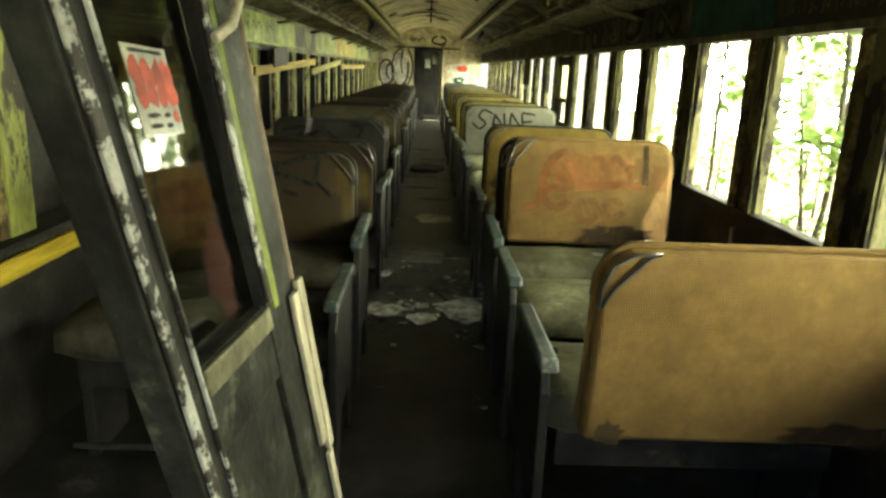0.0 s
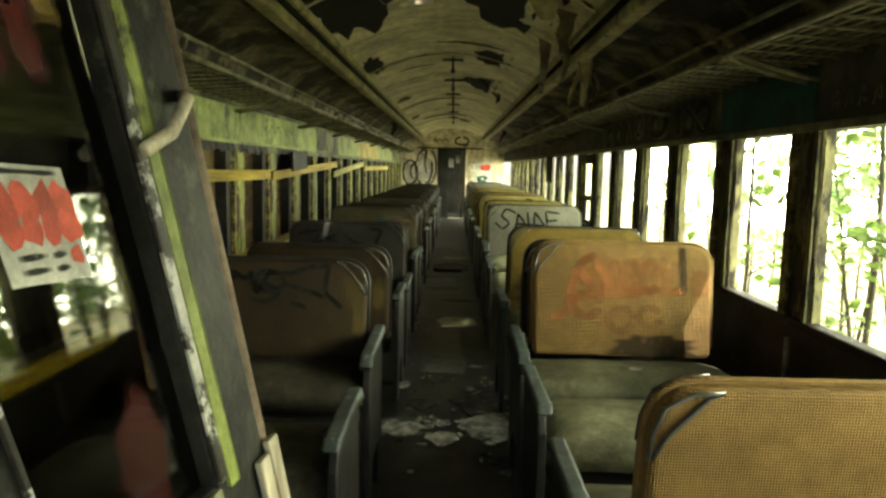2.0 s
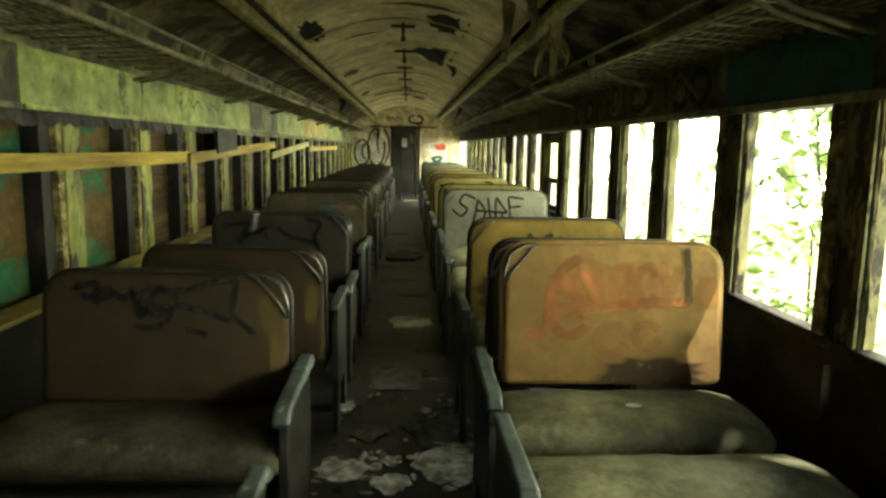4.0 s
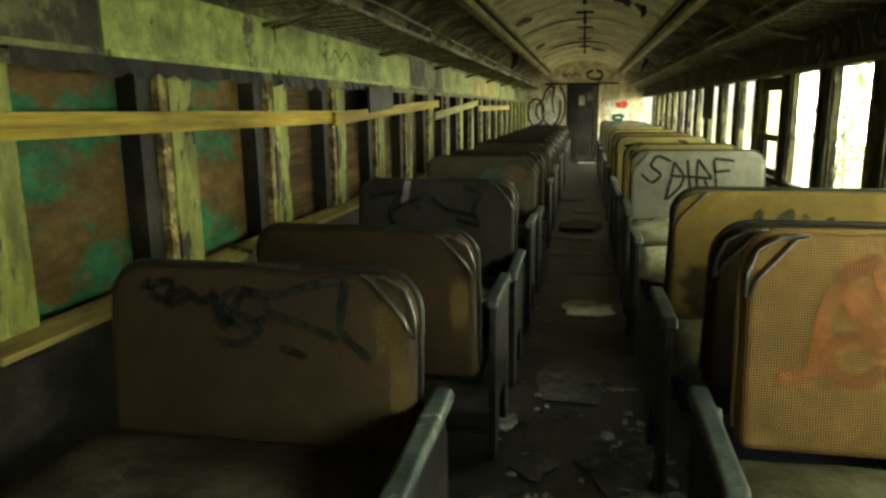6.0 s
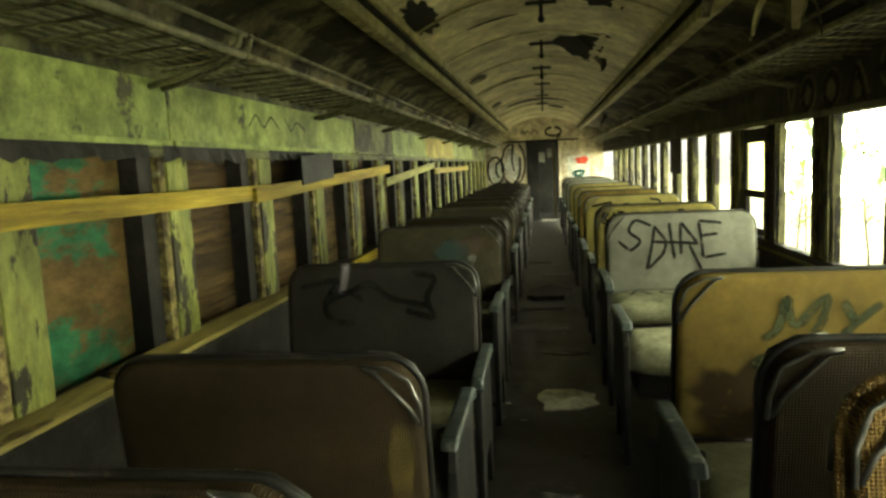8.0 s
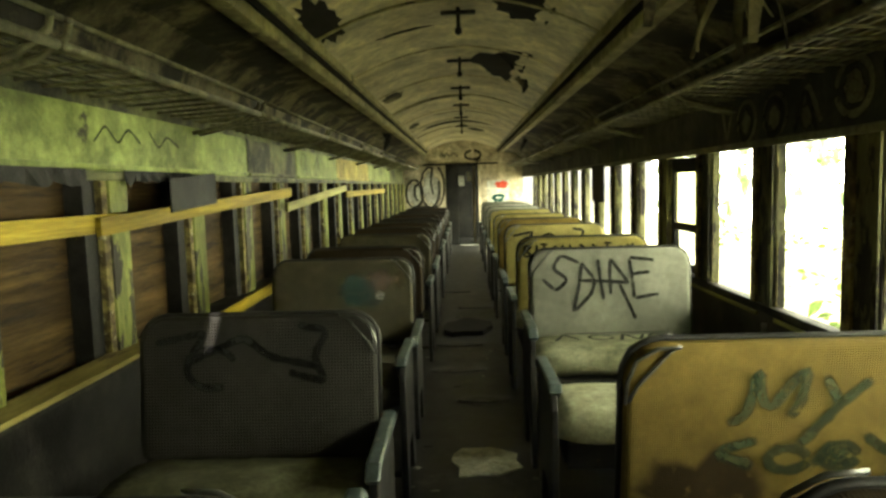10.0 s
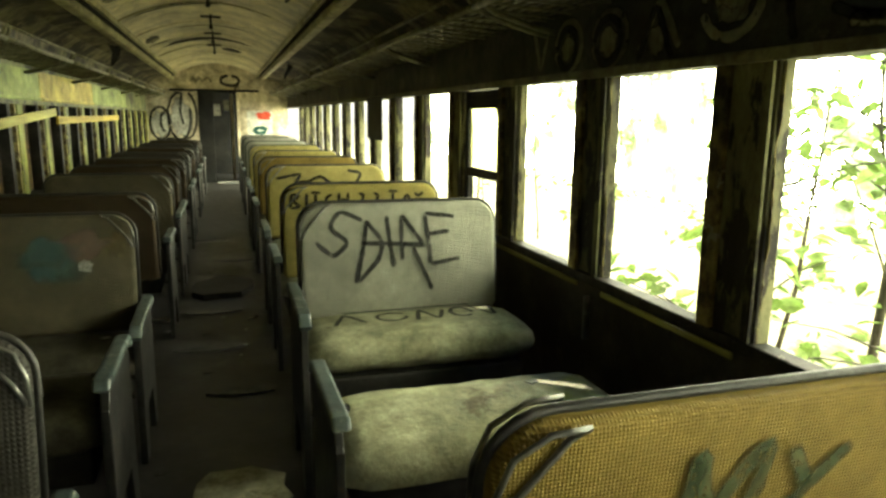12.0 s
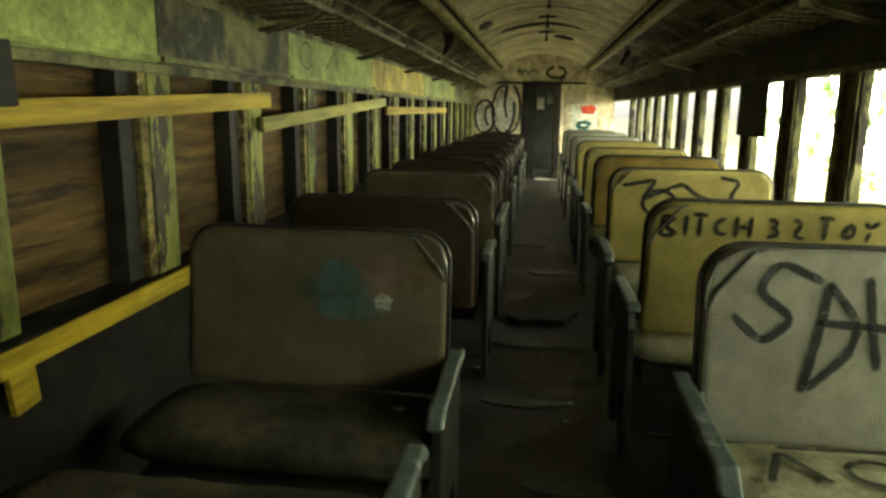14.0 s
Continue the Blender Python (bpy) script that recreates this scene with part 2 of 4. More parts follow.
    "glass_ochre": material("dried_ochre_paint", (0.30, 0.20, 0.05), (0.18, 0.12, 0.03), 0.5, 9, spray=0.85),
    "sticker_white": material("sticker_white", (0.66, 0.66, 0.58), (0.5, 0.5, 0.44), 0.5, 8),
    # near-black for black parts; also paints shade into hollows and the vestibule
    "dark": material("black_and_shade", (0.010, 0.010, 0.010), (0.018, 0.017, 0.015), 0.8, 3),
    "bark": material("bark", (0.10, 0.085, 0.06), (0.16, 0.14, 0.10), 0.8, 20, stretch=(1, 1, 0.3)),
    "leaf": material("leaf", (0.20, 0.31, 0.07), (0.28, 0.39, 0.13), 0.5, 2.5, bump=0.1, seethrough=0.68),
    "ground": material("leaf_litter", (0.44, 0.40, 0.26), (0.32, 0.34, 0.16), 0.9, 2, c=(0.52, 0.47, 0.32), cscale=0.9, bump=0.6),
    "steel": material("outer_steel", (0.20, 0.18, 0.12), (0.14, 0.10, 0.06), 0.6, 3),
}


def glass_material():
    m = bpy.data.materials.new("dusty_glass")
    m.use_nodes = True
    N, L = m.node_tree.nodes, m.node_tree.links
    b = N["Principled BSDF"]
    b.inputs["Transmission Weight"].default_value = 1.0
    b.inputs["Roughness"].default_value = 0.03
    b.inputs["IOR"].default_value = 1.4
    b.inputs["Base Color"].default_value = (0.16, 0.16, 0.135, 1)
    return m


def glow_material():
    """Emission that stands in for sunlit woodland in the distance: pale light with soft green clumps."""
    m = bpy.data.materials.new("glowing_distance")
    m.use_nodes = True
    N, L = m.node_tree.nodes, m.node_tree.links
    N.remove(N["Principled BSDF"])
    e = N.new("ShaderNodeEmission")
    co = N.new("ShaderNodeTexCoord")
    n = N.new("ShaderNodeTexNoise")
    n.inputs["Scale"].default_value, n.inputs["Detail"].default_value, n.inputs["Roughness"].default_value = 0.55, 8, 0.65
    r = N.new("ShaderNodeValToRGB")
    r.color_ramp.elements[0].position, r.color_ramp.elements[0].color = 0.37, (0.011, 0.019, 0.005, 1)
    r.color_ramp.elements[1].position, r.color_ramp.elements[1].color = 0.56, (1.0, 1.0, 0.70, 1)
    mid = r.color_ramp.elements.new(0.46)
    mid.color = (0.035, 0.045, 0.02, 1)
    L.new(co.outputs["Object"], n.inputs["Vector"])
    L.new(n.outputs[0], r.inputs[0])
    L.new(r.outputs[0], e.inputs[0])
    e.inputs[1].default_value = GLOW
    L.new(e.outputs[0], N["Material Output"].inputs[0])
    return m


M["glass"] = glass_material()
M["glass_yellow"] = glass_material()
M["glass_yellow"].node_tree.nodes["Principled BSDF"].inputs["Base Color"].default_value = (0.72, 0.70, 0.28, 1)
M["glass_yellow"].node_tree.nodes["Principled BSDF"].inputs["Roughness"].default_value = 0.35
M["glow"] = glow_material()


# ---- mesh helpers ----
def part(name, bm, mat, parent=None, label="", place=None, smooth=False):
    me = bpy.data.meshes.new(name)
    bmesh.ops.recalc_face_normals(bm, faces=bm.faces[:])
    if smooth:
        for f in bm.faces:
            f.smooth = True
    bm.to_mesh(me)
    bm.free()
    me.materials.append(mat if not isinstance(mat, str) else M[mat])
    ob = new(name, me)
    if parent:
        ob.parent = parent
    if place is not None:
        ob.matrix_basis = place
    if label:
        ob["label"] = label
    return ob


def thing(name, m, label, category, group="", kind=""):
    ob = new(name)
    ob.empty_display_size = 0.1
    ob.matrix_basis = m
    return tagged(ob, label, category, group, kind)


def box(c, s, bevel=0.004, bm=None, m=None):
    bm = bm or bmesh.new()
    mat = Matrix.Translation(c) @ Matrix.Diagonal((*s, 1))
    if m is not None:
        mat = m @ mat
    vs = bmesh.ops.create_cube(bm, size=1, matrix=mat)["verts"]
    if bevel:
        es = list({e for v in vs for e in v.link_edges})
        bmesh.ops.bevel(bm, geom=es, offset=bevel, segments=2, affect="EDGES", profile=0.6)
    return bm


def span(x0, x1, y0, y1, z0, z1, bevel=0.004, bm=None):
    return box(((x0 + x1) / 2, (y0 + y1) / 2, (z0 + z1) / 2), (abs(x1 - x0), abs(y1 - y0), abs(z1 - z0)), bevel, bm)


def slab(outline, depth, bevel=0.02, m=None, segs=3):
    """A rounded slab: outline in x and z, depth along y, centred."""
    bm = bmesh.new()
    vs = [bm.verts.new((x, -depth / 2, z)) for x, z in outline]
    f = bm.faces.new(vs)
    ext = bmesh.ops.extrude_face_region(bm, geom=[f])
    top = [v for v in ext["geom"] if isinstance(v, bmesh.types.BMVert)]
    bmesh.ops.translate(bm, verts=top, vec=(0, depth, 0))
    bm.normal_update()
    if bevel:
        rim = [e for e in bm.edges if abs(e.verts[0].co.y - e.verts[1].co.y) < 1e-6]
        bmesh.ops.bevel(bm, geom=rim, offset=bevel, segments=segs, affect="EDGES", profile=0.5)
    if m is not None:
        bm.transform(m)
    return bm


def rounded(w, h, r, n=6, low=0.02):
    """Outline of a board w wide and h high with round upper corners, from z 0."""
    pts = [(-w / 2 + low, 0), (w / 2 - low, 0), (w / 2, low)]
    for cx, a0 in ((w / 2 - r, 0), (-w / 2 + r, 90)):
        for i in range(n + 1):
            a = radians(a0 + 90 * i / n)
            pts.append((cx + r * math.cos(a), h - r + r * math.sin(a)))
    pts.append((-w / 2, low))
    return pts


def tube(points, r, sides=8, bm=None):
    bm = bm or bmesh.new()
    P = [Vector(p) for p in points]
    rings = []
    for i, p in enumerate(P):
        d = (P[min(i + 1, len(P) - 1)] - P[max(i - 1, 0)]).normalized()
        u = d.orthogonal().normalized() if i == 0 else (u - d * u.dot(d)).normalized()
        v = d.cross(u)
        rr = r[i] if isinstance(r, (list, tuple)) else r
        rings.append([bm.verts.new(p + rr * (math.cos(6.2832 * k / sides) * u + math.sin(6.2832 * k / sides) * v)) for k in range(sides)])
    for a, b in zip(rings, rings[1:]):
        for k in range(sides):
            bm.faces.new((a[k], a[(k + 1) % sides], b[(k + 1) % sides], b[k]))
    bm.faces.new(rings[0][::-1])
    bm.faces.new(rings[-1])
    return bm


def strokes(lines, width, put, seed=1):
    """Sprayed strokes as thin ribbons that thin out towards their edges: lines of (u, v) points, put maps (u, v) to the surface."""
    bm = bmesh.new()
    cover = bm.verts.layers.float.new("cover")
    rnd = random.Random(seed)
    for line in lines:
        pts = []
        for (a, b), (c, d) in zip(line, line[1:]):
            n = max(2, int(math.hypot(c - a, d - b) / 0.02))
            pts += [(a + (c - a) * i / n, b + (d - b) * i / n) for i in range(n)]
        pts.append(line[-1])
        for _ in range(2):
            pts = [pts[0]] + [((p[0] + 2 * q[0] + r[0]) / 4, (p[1] + 2 * q[1] + r[1]) / 4) for p, q, r in zip(pts, pts[1:], pts[2:])] + [pts[-1]]
        prev = None
        for i, (u, v) in enumerate(pts):
            a, b = pts[max(i - 1, 0)], pts[min(i + 1, len(pts) - 1)]
            du, dv = b[0] - a[0], b[1] - a[1]
            k = math.hypot(du, dv) or 1
            w = width * (0.68 + 0.3 * rnd.random())
            row = []
            for side, cv in ((1, 0.0), (0.35, 1.0), (-0.35, 1.0), (-1, 0.0)):
                vert = bm.verts.new(put(u - side * dv / k * w, v + side * du / k * w))
                vert[cover] = cv if 0 < i < len(pts) - 1 else 0.3 * cv
                row.append(vert)
            if prev:
                for q in range(3):
                    bm.faces.new((prev[q], prev[q + 1], row[q + 1], row[q]))
            prev = row
    return bm


def arc(cu, cv, ru, rv, a0, a1, n=10):
    return [(cu + ru * math.cos(radians(a0 + (a1 - a0) * i / n)), cv + rv * math.sin(radians(a0 + (a1 - a0) * i / n))) for i in range(n + 1)]


def splat(cu, cv, ru, rv, put, seed, n=22):
    """An uneven sprayed patch that thins out at its rim."""
    rnd = random.Random(seed)
    bm = bmesh.new()
    cover = bm.verts.layers.float.new("cover")
    rad = [0.75 + 0.45 * rnd.random() for _ in range(n)]
    mid = bm.verts.new(put(cu, cv))
    mid[cover] = 1.0
    prev = None
    for k, c in ((0.6, 1.0), (1.0, 0.0)):
        ring = []
        for i in range(n):
            vert = bm.verts.new(put(cu + ru * k * rad[i] * math.cos(6.2832 * i / n), cv + rv * k * rad[i] * math.sin(6.2832 * i / n)))
            vert[cover] = c
            ring.append(vert)
        for i in range(n):
            o = (i + 1) % n
            bm.faces.new((prev[i], prev[o], ring[o], ring[i]) if prev else (mid, ring[i], ring[o]))
        prev = ring
    return bm


# ---- the coach ----
Y0, Y1 = -3.6, 18.0
XR, XL = 1.53, -1.48
SILL, TOP = 0.875, 1.68
PITCH_R, POST_R = 0.865, 0.25

floor = part("floor", span(XL - 0.12, XR + 0.12, Y0 - 0.2, Y1 + 2.5, -0.12, 0.0, 0), "floor")
tagged(floor, "dark worn linoleum floor with dirt and flakes", "floor", kind="structure")

YD = 15.7                                             # an open side doorway lies beyond
wall_right = part("wall_right", span(XR, XR + 0.12, Y0, YD, -0.1, SILL - 0.03, 0), "lower_r")
tagged(wall_right, "dark painted lower side wall under the windows", "wall", kind="structure")
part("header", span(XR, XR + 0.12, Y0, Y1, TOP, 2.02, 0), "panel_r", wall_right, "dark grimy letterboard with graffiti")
part("sill", span(XR - 0.018, XR + 0.052, Y0, YD, SILL - 0.028, SILL + 0.012, 0.008), "sill", wall_right, "chipped dark window sill")
part("top_rail", span(XR - 0.02, XR - 0.002, Y0, Y1, TOP - 0.005, TOP + 0.03, 0.004), "rack", wall_right)
for i in range(-4, 18):
    y = 0.345 + PITCH_R * i
    w = POST_R
    p = part("post", span(XR - 0.004, XR + 0.05, y, y + w, SILL + 0.012, TOP, 0.006), "post_r", wall_right, "peeling green-brown window post")
    part("channel", span(XR - 0.022, XR - 0.006, y + w - 0.075, y + w - 0.01, SILL + 0.012, TOP - 0.006, 0.003), "rust", p, "rusty sash channel")
    part("channel", span(XR - 0.018, XR - 0.006, y + 0.01, y + 0.045, SILL + 0.012, TOP - 0.006, 0.003), "post_r", p)



def ragged(y, way, z0, z1, x, seed, deep=0.014):
    """A flaking rusted edge along an opening: teeth of uneven depth, two millimetres thick."""
    rnd = random.Random(seed)
    n = int((z1 - z0) / 0.012)
    bm = bmesh.new()
    prev, d = None, 0.005
    for i in range(n + 1):
        z = z0 + (z1 - z0) * i / n
        d = min(max(d + rnd.uniform(-0.005, 0.005), 0.001), deep)
        row = [bm.verts.new(c) for c in ((x, y, z), (x, y + way * d, z), (x + 0.002, y + way * d, z), (x + 0.002, y, z))]
        if prev:
            for k in range(4):
                bm.faces.new((prev[k], prev[(k + 1) % 4], row[(k + 1) % 4], row[k]))
        prev = row
    return bm


for i, p in zip(range(-4, 18), [o for o in wall_right.children if o.name.startswith("post")]):
    if -2 <= i <= 7:
        y = 0.345 + PITCH_R * i
        part("flaking_edge", ragged(y, -1, SILL + 0.014, TOP - 0.006, XR + 0.004, 900 + i), "rust", p)
        part("flaking_edge", ragged(y + POST_R, 1, SILL + 0.014, TOP - 0.006, XR + 0.004, 950 + i), "rust", p)
LSILL, LTOP = 0.81, 1.60
# unseen blank panel added to keep window light off the near end
for y0 in (-3.115 + POST_R,):
    part("closed_panel", span(XR, XR + 0.05, y0 + 0.002, y0 + PITCH_R - POST_R - 0.002, SILL + 0.012, TOP, 0), "lower", wall_right)
wall_left = part("wall_left", span(XL - 0.12, XL, Y0, Y1, -0.1, LSILL - 0.03, 0), "lower")
tagged(wall_left, "dark painted lower side wall under boarded windows", "wall", kind="structure")
part("header", span(XL - 0.12, XL, Y0, Y1, LTOP, 2.02, 0), "panel_dirty", wall_left, "dirty green letterboard")
part("sill", span(XL - 0.14, XL + 0.05, Y0, Y1, LSILL - 0.028, LSILL + 0.012, 0.008), "grime", wall_left, "grimy window sill")
for i in range(-4, 20):
    y = 0.61 + 0.905 * i
    p = part("post", span(XL - 0.06, XL + 0.004, y, y + 0.16, LSILL + 0.012, LTOP, 0.006), "post_l", wall_left, "pale green peeling window post")
    part("channel", span(XL - 0.10, XL - 0.004, y - 0.05, y - 0.002, LSILL + 0.012, LTOP - 0.002, 0.003), "rust", p, "dark rusty sash channel")
    part("channel", span(XL - 0.11, XL - 0.03, y - 0.15, y - 0.055, LSILL + 0.012, LTOP - 0.002, 0.003), "lower", p)
    part("plywood_board", span(XL - 0.135, XL - 0.112, y - 0.08, y + 0.82, LSILL - 0.02, LTOP + 0.01, 0.002), "ply_green" if i in (0, 1) else ("lower" if i < 0 else "ply"), wall_left, "weathered plywood board over the window")

for y0, y1, mt in ((-3.5, -0.6, "grime"), (-0.59, 1.15, "panel_dirty"), (1.16, 2.44, "panel_l"), (2.45, 5.2, "panel_l"), (5.21, 6.6, "panel_dirty"), (6.61, 8.6, "panel_l"), (8.61, 11.3, "panel_yellow"), (11.31, 14.5, "panel_l")):
    p = part("panel", span(XL + 0.003, XL + 0.016, y0, y1, 1.625, 1.885, 0.004), mt, wall_left, "pale green sheet panel" if mt == "panel_l" else "")
    part("lip", span(XL + 0.016, XL + 0.032, y0 + 0.01, y1 - 0.01, 1.63, 1.652, 0.004), mt, p)
part("trim_strip", span(XL + 0.002, XL + 0.03, Y0, Y1, LTOP - 0.015, LTOP + 0.02, 0.006), "panel_dirty", wall_left, "chipped ledge over the windows")
rnd = random.Random(4)
for y in (0.75, 1.5, 2.35, 3.4):
    bm = bmesh.new()
    top = [bm.verts.new((XL + 0.035, y + 0.75 * i / 14, LTOP + 0.03)) for i in range(15)]
    low = [bm.verts.new((XL + 0.03 + 0.02 * rnd.random(), y + 0.75 * i / 14, LTOP - 0.012 - 0.03 * rnd.random())) for i in range(15)]
    for a_, b_, c_, d_ in zip(top, top[1:], low[1:], low):
        bm.faces.new((a_, b_, c_, d_))
    part("torn_edge", bm, "lower", wall_left, "ragged torn lining hanging over the window")

for k, (y0, z0, y1, z1, mt, lb) in enumerate(((0.60, 1.42, 3.35, 1.41, "plank", "yellow raw board nailed across the boarded windows"), (3.1, 1.40, 6.15, 1.505, "plank", "yellow raw board nailed across the boarded windows"),
                               (6.1, 1.38, 9.0, 1.53, "plank_pale", "grey-green board nailed at a slant"), (9.05, 1.45, 13.2, 1.46, "plank", "yellow raw board nailed across the windows"),
                               (4.2, 0.775, 6.0, 0.80, "plank", "yellow raw board along the window sill"), (-1.2, 0.73, 0.5, 0.74, "plank", "yellow raw board along the window sill"))):
    ln, an = math.hypot(y1 - y0, z1 - z0), math.degrees(math.atan2(z1 - z0, y1 - y0))
    b = part("plank", box((0, 0, 0), (0.022, ln, 0.075), 0.003), mt, place=pose(XL + 0.045 + (0.024 if k == 1 else 0), (y0 + y1) / 2, (z0 + z1) / 2, an))
    tagged(b, lb, "plank", "boards on the wall")
for y0, y1, z in ((1.95, 4.12, 0.835), (0.55, 1.90, 0.832)):
    b = part("plank", span(-0.05, 0.05, -(y1 - y0) / 2, (y1 - y0) / 2, -0.012, 0.012, 0.003), "plank_old", place=pose(XL + 0.03, (y0 + y1) / 2, z, 0, 12))
    tagged(b, "weathered yellow-brown board lying along the window sill", "plank", "boards on the wall")
b = part("wood_scrap", box((0, 0, 0), (0.02, 0.10, 0.13), 0.003), "plank", place=pose(XL + 0.045, 4.32, 0.69, 6))
tagged(b, "short yellow board end hanging under the sill board", "plank")
b = part("dark_flap", box((0, 0, 0), (0.012, 0.62, 0.17), 0.005), "lower", place=pose(XL + 0.088, 4.05, 1.53, 3))
tagged(b, "dark loose lining flap hanging over the boards", "lining")

# arched ceiling with coves; a small hole lets the sky through
HOLE = (-0.31, -0.14, 2.40, 2.52)


def profile():
    """x and z of the inner shell from the left wall over the crown to the right wall."""
    pts = [(XL, 2.0), (-1.44, 2.16), (-1.28, 2.28), (-1.05, 2.33), (-0.93, 2.35)]
    pts += [(-0.93 + 1.86 * i / 16, 2.35 + 0.29 * math.sin(math.pi * i / 16) ** 0.8) for i in range(1, 16)]
    pts += [(0.95, 2.35), (1.08, 2.33), (1.32, 2.28), (1.49, 2.16), (XR, 2.0)]
    return pts


def shell(name, i0, i1, mat, lift=0.03):
    pr = profile()[i0:i1 + 1]
    ys = [Y0 + (Y1 - Y0) * j / 180 for j in range(181)]
    rnd = random.Random(5)
    bm = bmesh.new()
    g = [[bm.verts.new((x, y, z + 0.0015 * rnd.random())) for x, z in pr] for y in ys]
    for j in range(180):
        for i in range(len(pr) - 1):
            cx, cy = (pr[i][0] + pr[i + 1][0]) / 2, (ys[j] + ys[j + 1]) / 2
            if not (HOLE[0] < cx < HOLE[1] and HOLE[2] < cy < HOLE[3]):
                bm.faces.new((g[j][i], g[j][i + 1], g[j + 1][i + 1], g[j + 1][i]))
    ex = bmesh.ops.extrude_face_region(bm, geom=bm.faces[:])
    bmesh.ops.translate(bm, verts=[v for v in ex["geom"] if isinstance(v, bmesh.types.BMVert)], vec=(0, 0, lift))
    return part(name, bm, mat)


ceiling = tagged(shell("ceiling", 4, 20, "ceiling"), "arched cream ceiling with peeling paint and bare patches", "ceiling", kind="structure")
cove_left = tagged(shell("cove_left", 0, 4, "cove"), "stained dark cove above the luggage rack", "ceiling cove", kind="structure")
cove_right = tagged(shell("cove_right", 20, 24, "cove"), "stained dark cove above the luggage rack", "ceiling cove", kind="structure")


def crown(x):
    k = (x + 0.93) / 1.88
    return 2.35 + 0.29 * max(math.sin(math.pi * min(max(k, 0), 1)), 0) ** 0.8


# ceiling ribs: thin cover strips across the arch
for j in range(12):
    y = 0.2 + 1.48 * j
    bm = bmesh.new()
    xs = [-0.9 + 1.8 * i / 14 for i in range(15)]
    rows = [[bm.verts.new((x, y + dy, crown(x) - dz)) for dy, dz in ((-0.02, 0.001), (-0.018, 0.012), (0.018, 0.012), (0.02, 0.001))] for x in xs]
    for a, b in zip(rows, rows[1:]):
        for k in range(3):
            bm.faces.new((a[k], a[k + 1], b[k + 1], b[k]))
    tagged(part("ceiling_rib", bm, "ceiling" if j % 3 else "beam"), "narrow stained cover strip across the ceiling", "trim", kind="structure")

for side, x in (("left", -0.93), ("right", 0.95)):
    s = 1 if side == "left" else -1
    b = part("trim_" + side, span(x - 0.045, x + 0.045, Y0, Y1, 2.27, 2.345, 0.018), "beam")
    tagged(b, "long cream moulding along the ceiling edge", "moulding", kind="structure")
    # solid near-black strip drawn for the shade between trim and moulding
    part("groove", span(x + s * 0.05, x + s * 0.062, Y0, Y1, 2.33, 2.40, 0.004), "dark", b)
    part("moulding", span(x + s * 0.07, x + s * 0.10, Y0, Y1, 2.36, 2.43, 0.008), "beam", b)

# roof outside
bm = bmesh.new()
prev = None
for x, z in [(XL - 0.16, 2.0)] + [(XL - 0.1 + (XR - XL + 0.2) * i / 12, 2.2 + 0.62 * math.sin(math.pi * i / 12) ** 0.6) for i in range(1, 12)] + [(XR + 0.16, 2.0)]:
    row = [bm.verts.new((x, y, z)) for y in (Y0 - 0.3, 2.28, 3.9, Y1 + 2.6)]
    if prev:
        for k in range(3):
            if not (k == 1 and -0.6 < x < 0.9):
                bm.faces.new((prev[k], prev[k + 1], row[k + 1], row[k]))
    prev = row
tagged(part("roof", bm, "steel"), "rusty outer steel roof of the coach", "roof", kind="structure")

for dx, ln in ((-0.175, 0.46), (0.185, 0.50)):        # two unseen steel plates added to narrow the sunbeam to a slit
    flap = part("roof_flap", box((dx, 0, 0), (0.33, ln, 0.004), 0), "steel", place=pose(-0.145, 2.44, 2.79, 0, 4, 28))
    tagged(flap, "unseen steel plate added over the ceiling hole to narrow the sunbeam", "roof", kind="structure")

# end walls
wall_far = part("wall_far", span(XL, -0.42, Y1, Y1 + 0.06, 0, 2.06, 0), "bulk")
tagged(wall_far, "graffiti-covered cream end bulkhead with a doorway", "wall", kind="structure")
part("bulkhead_panel", span(0.46, XR, Y1, Y1 + 0.06, 0, 2.06, 0), "bulk", wall_far)
part("bulkhead_head", span(XL, XR, Y1, Y1 + 0.06, 2.064, 2.75, 0), "bulk", wall_far, "cream panel above the doorway")
part("door_frame", span(-0.42, -0.10, Y1 - 0.02, Y1 + 0.08, 0, 2.06, 0.01), "dark", wall_far, "black door leaf folded beside the doorway")
part("door_frame", span(0.40, 0.46, Y1 - 0.02, Y1 + 0.08, 0, 2.06, 0.01), "bulk", wall_far)
part("head_rail", span(-1.0, 0.9, Y1 - 0.025, Y1 - 0.003, 2.03, 2.075, 0.006), "dark", wall_far)
# near-black end wall puts the doorway's shade into its colour
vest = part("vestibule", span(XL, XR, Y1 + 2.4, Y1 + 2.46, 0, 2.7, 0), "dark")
tagged(vest, "vestibule beyond the far doorway, its end wall near-black for shade", "wall", kind="structure")
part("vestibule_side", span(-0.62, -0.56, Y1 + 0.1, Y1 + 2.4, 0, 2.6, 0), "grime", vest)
part("vestibule_side", span(0.62, 0.68, Y1 + 0.1, Y1 + 1.3, 0, 2.6, 0), "bulk", vest)
wall_near = part("wall_near", span(XL, -0.46, Y0, Y0 + 0.06, 0, 2.7, 0), "grime")
tagged(wall_near, "grimy near end wall with a doorway", "wall", kind="structure")
part("bulkhead_panel", span(0.46, XR, Y0, Y0 + 0.06, 0, 2.7, 0), "grime", wall_near)
part("bulkhead_head", span(-0.46, 0.46, Y0, Y0 + 0.06, 2.06, 2.7, 0), "grime", wall_near)

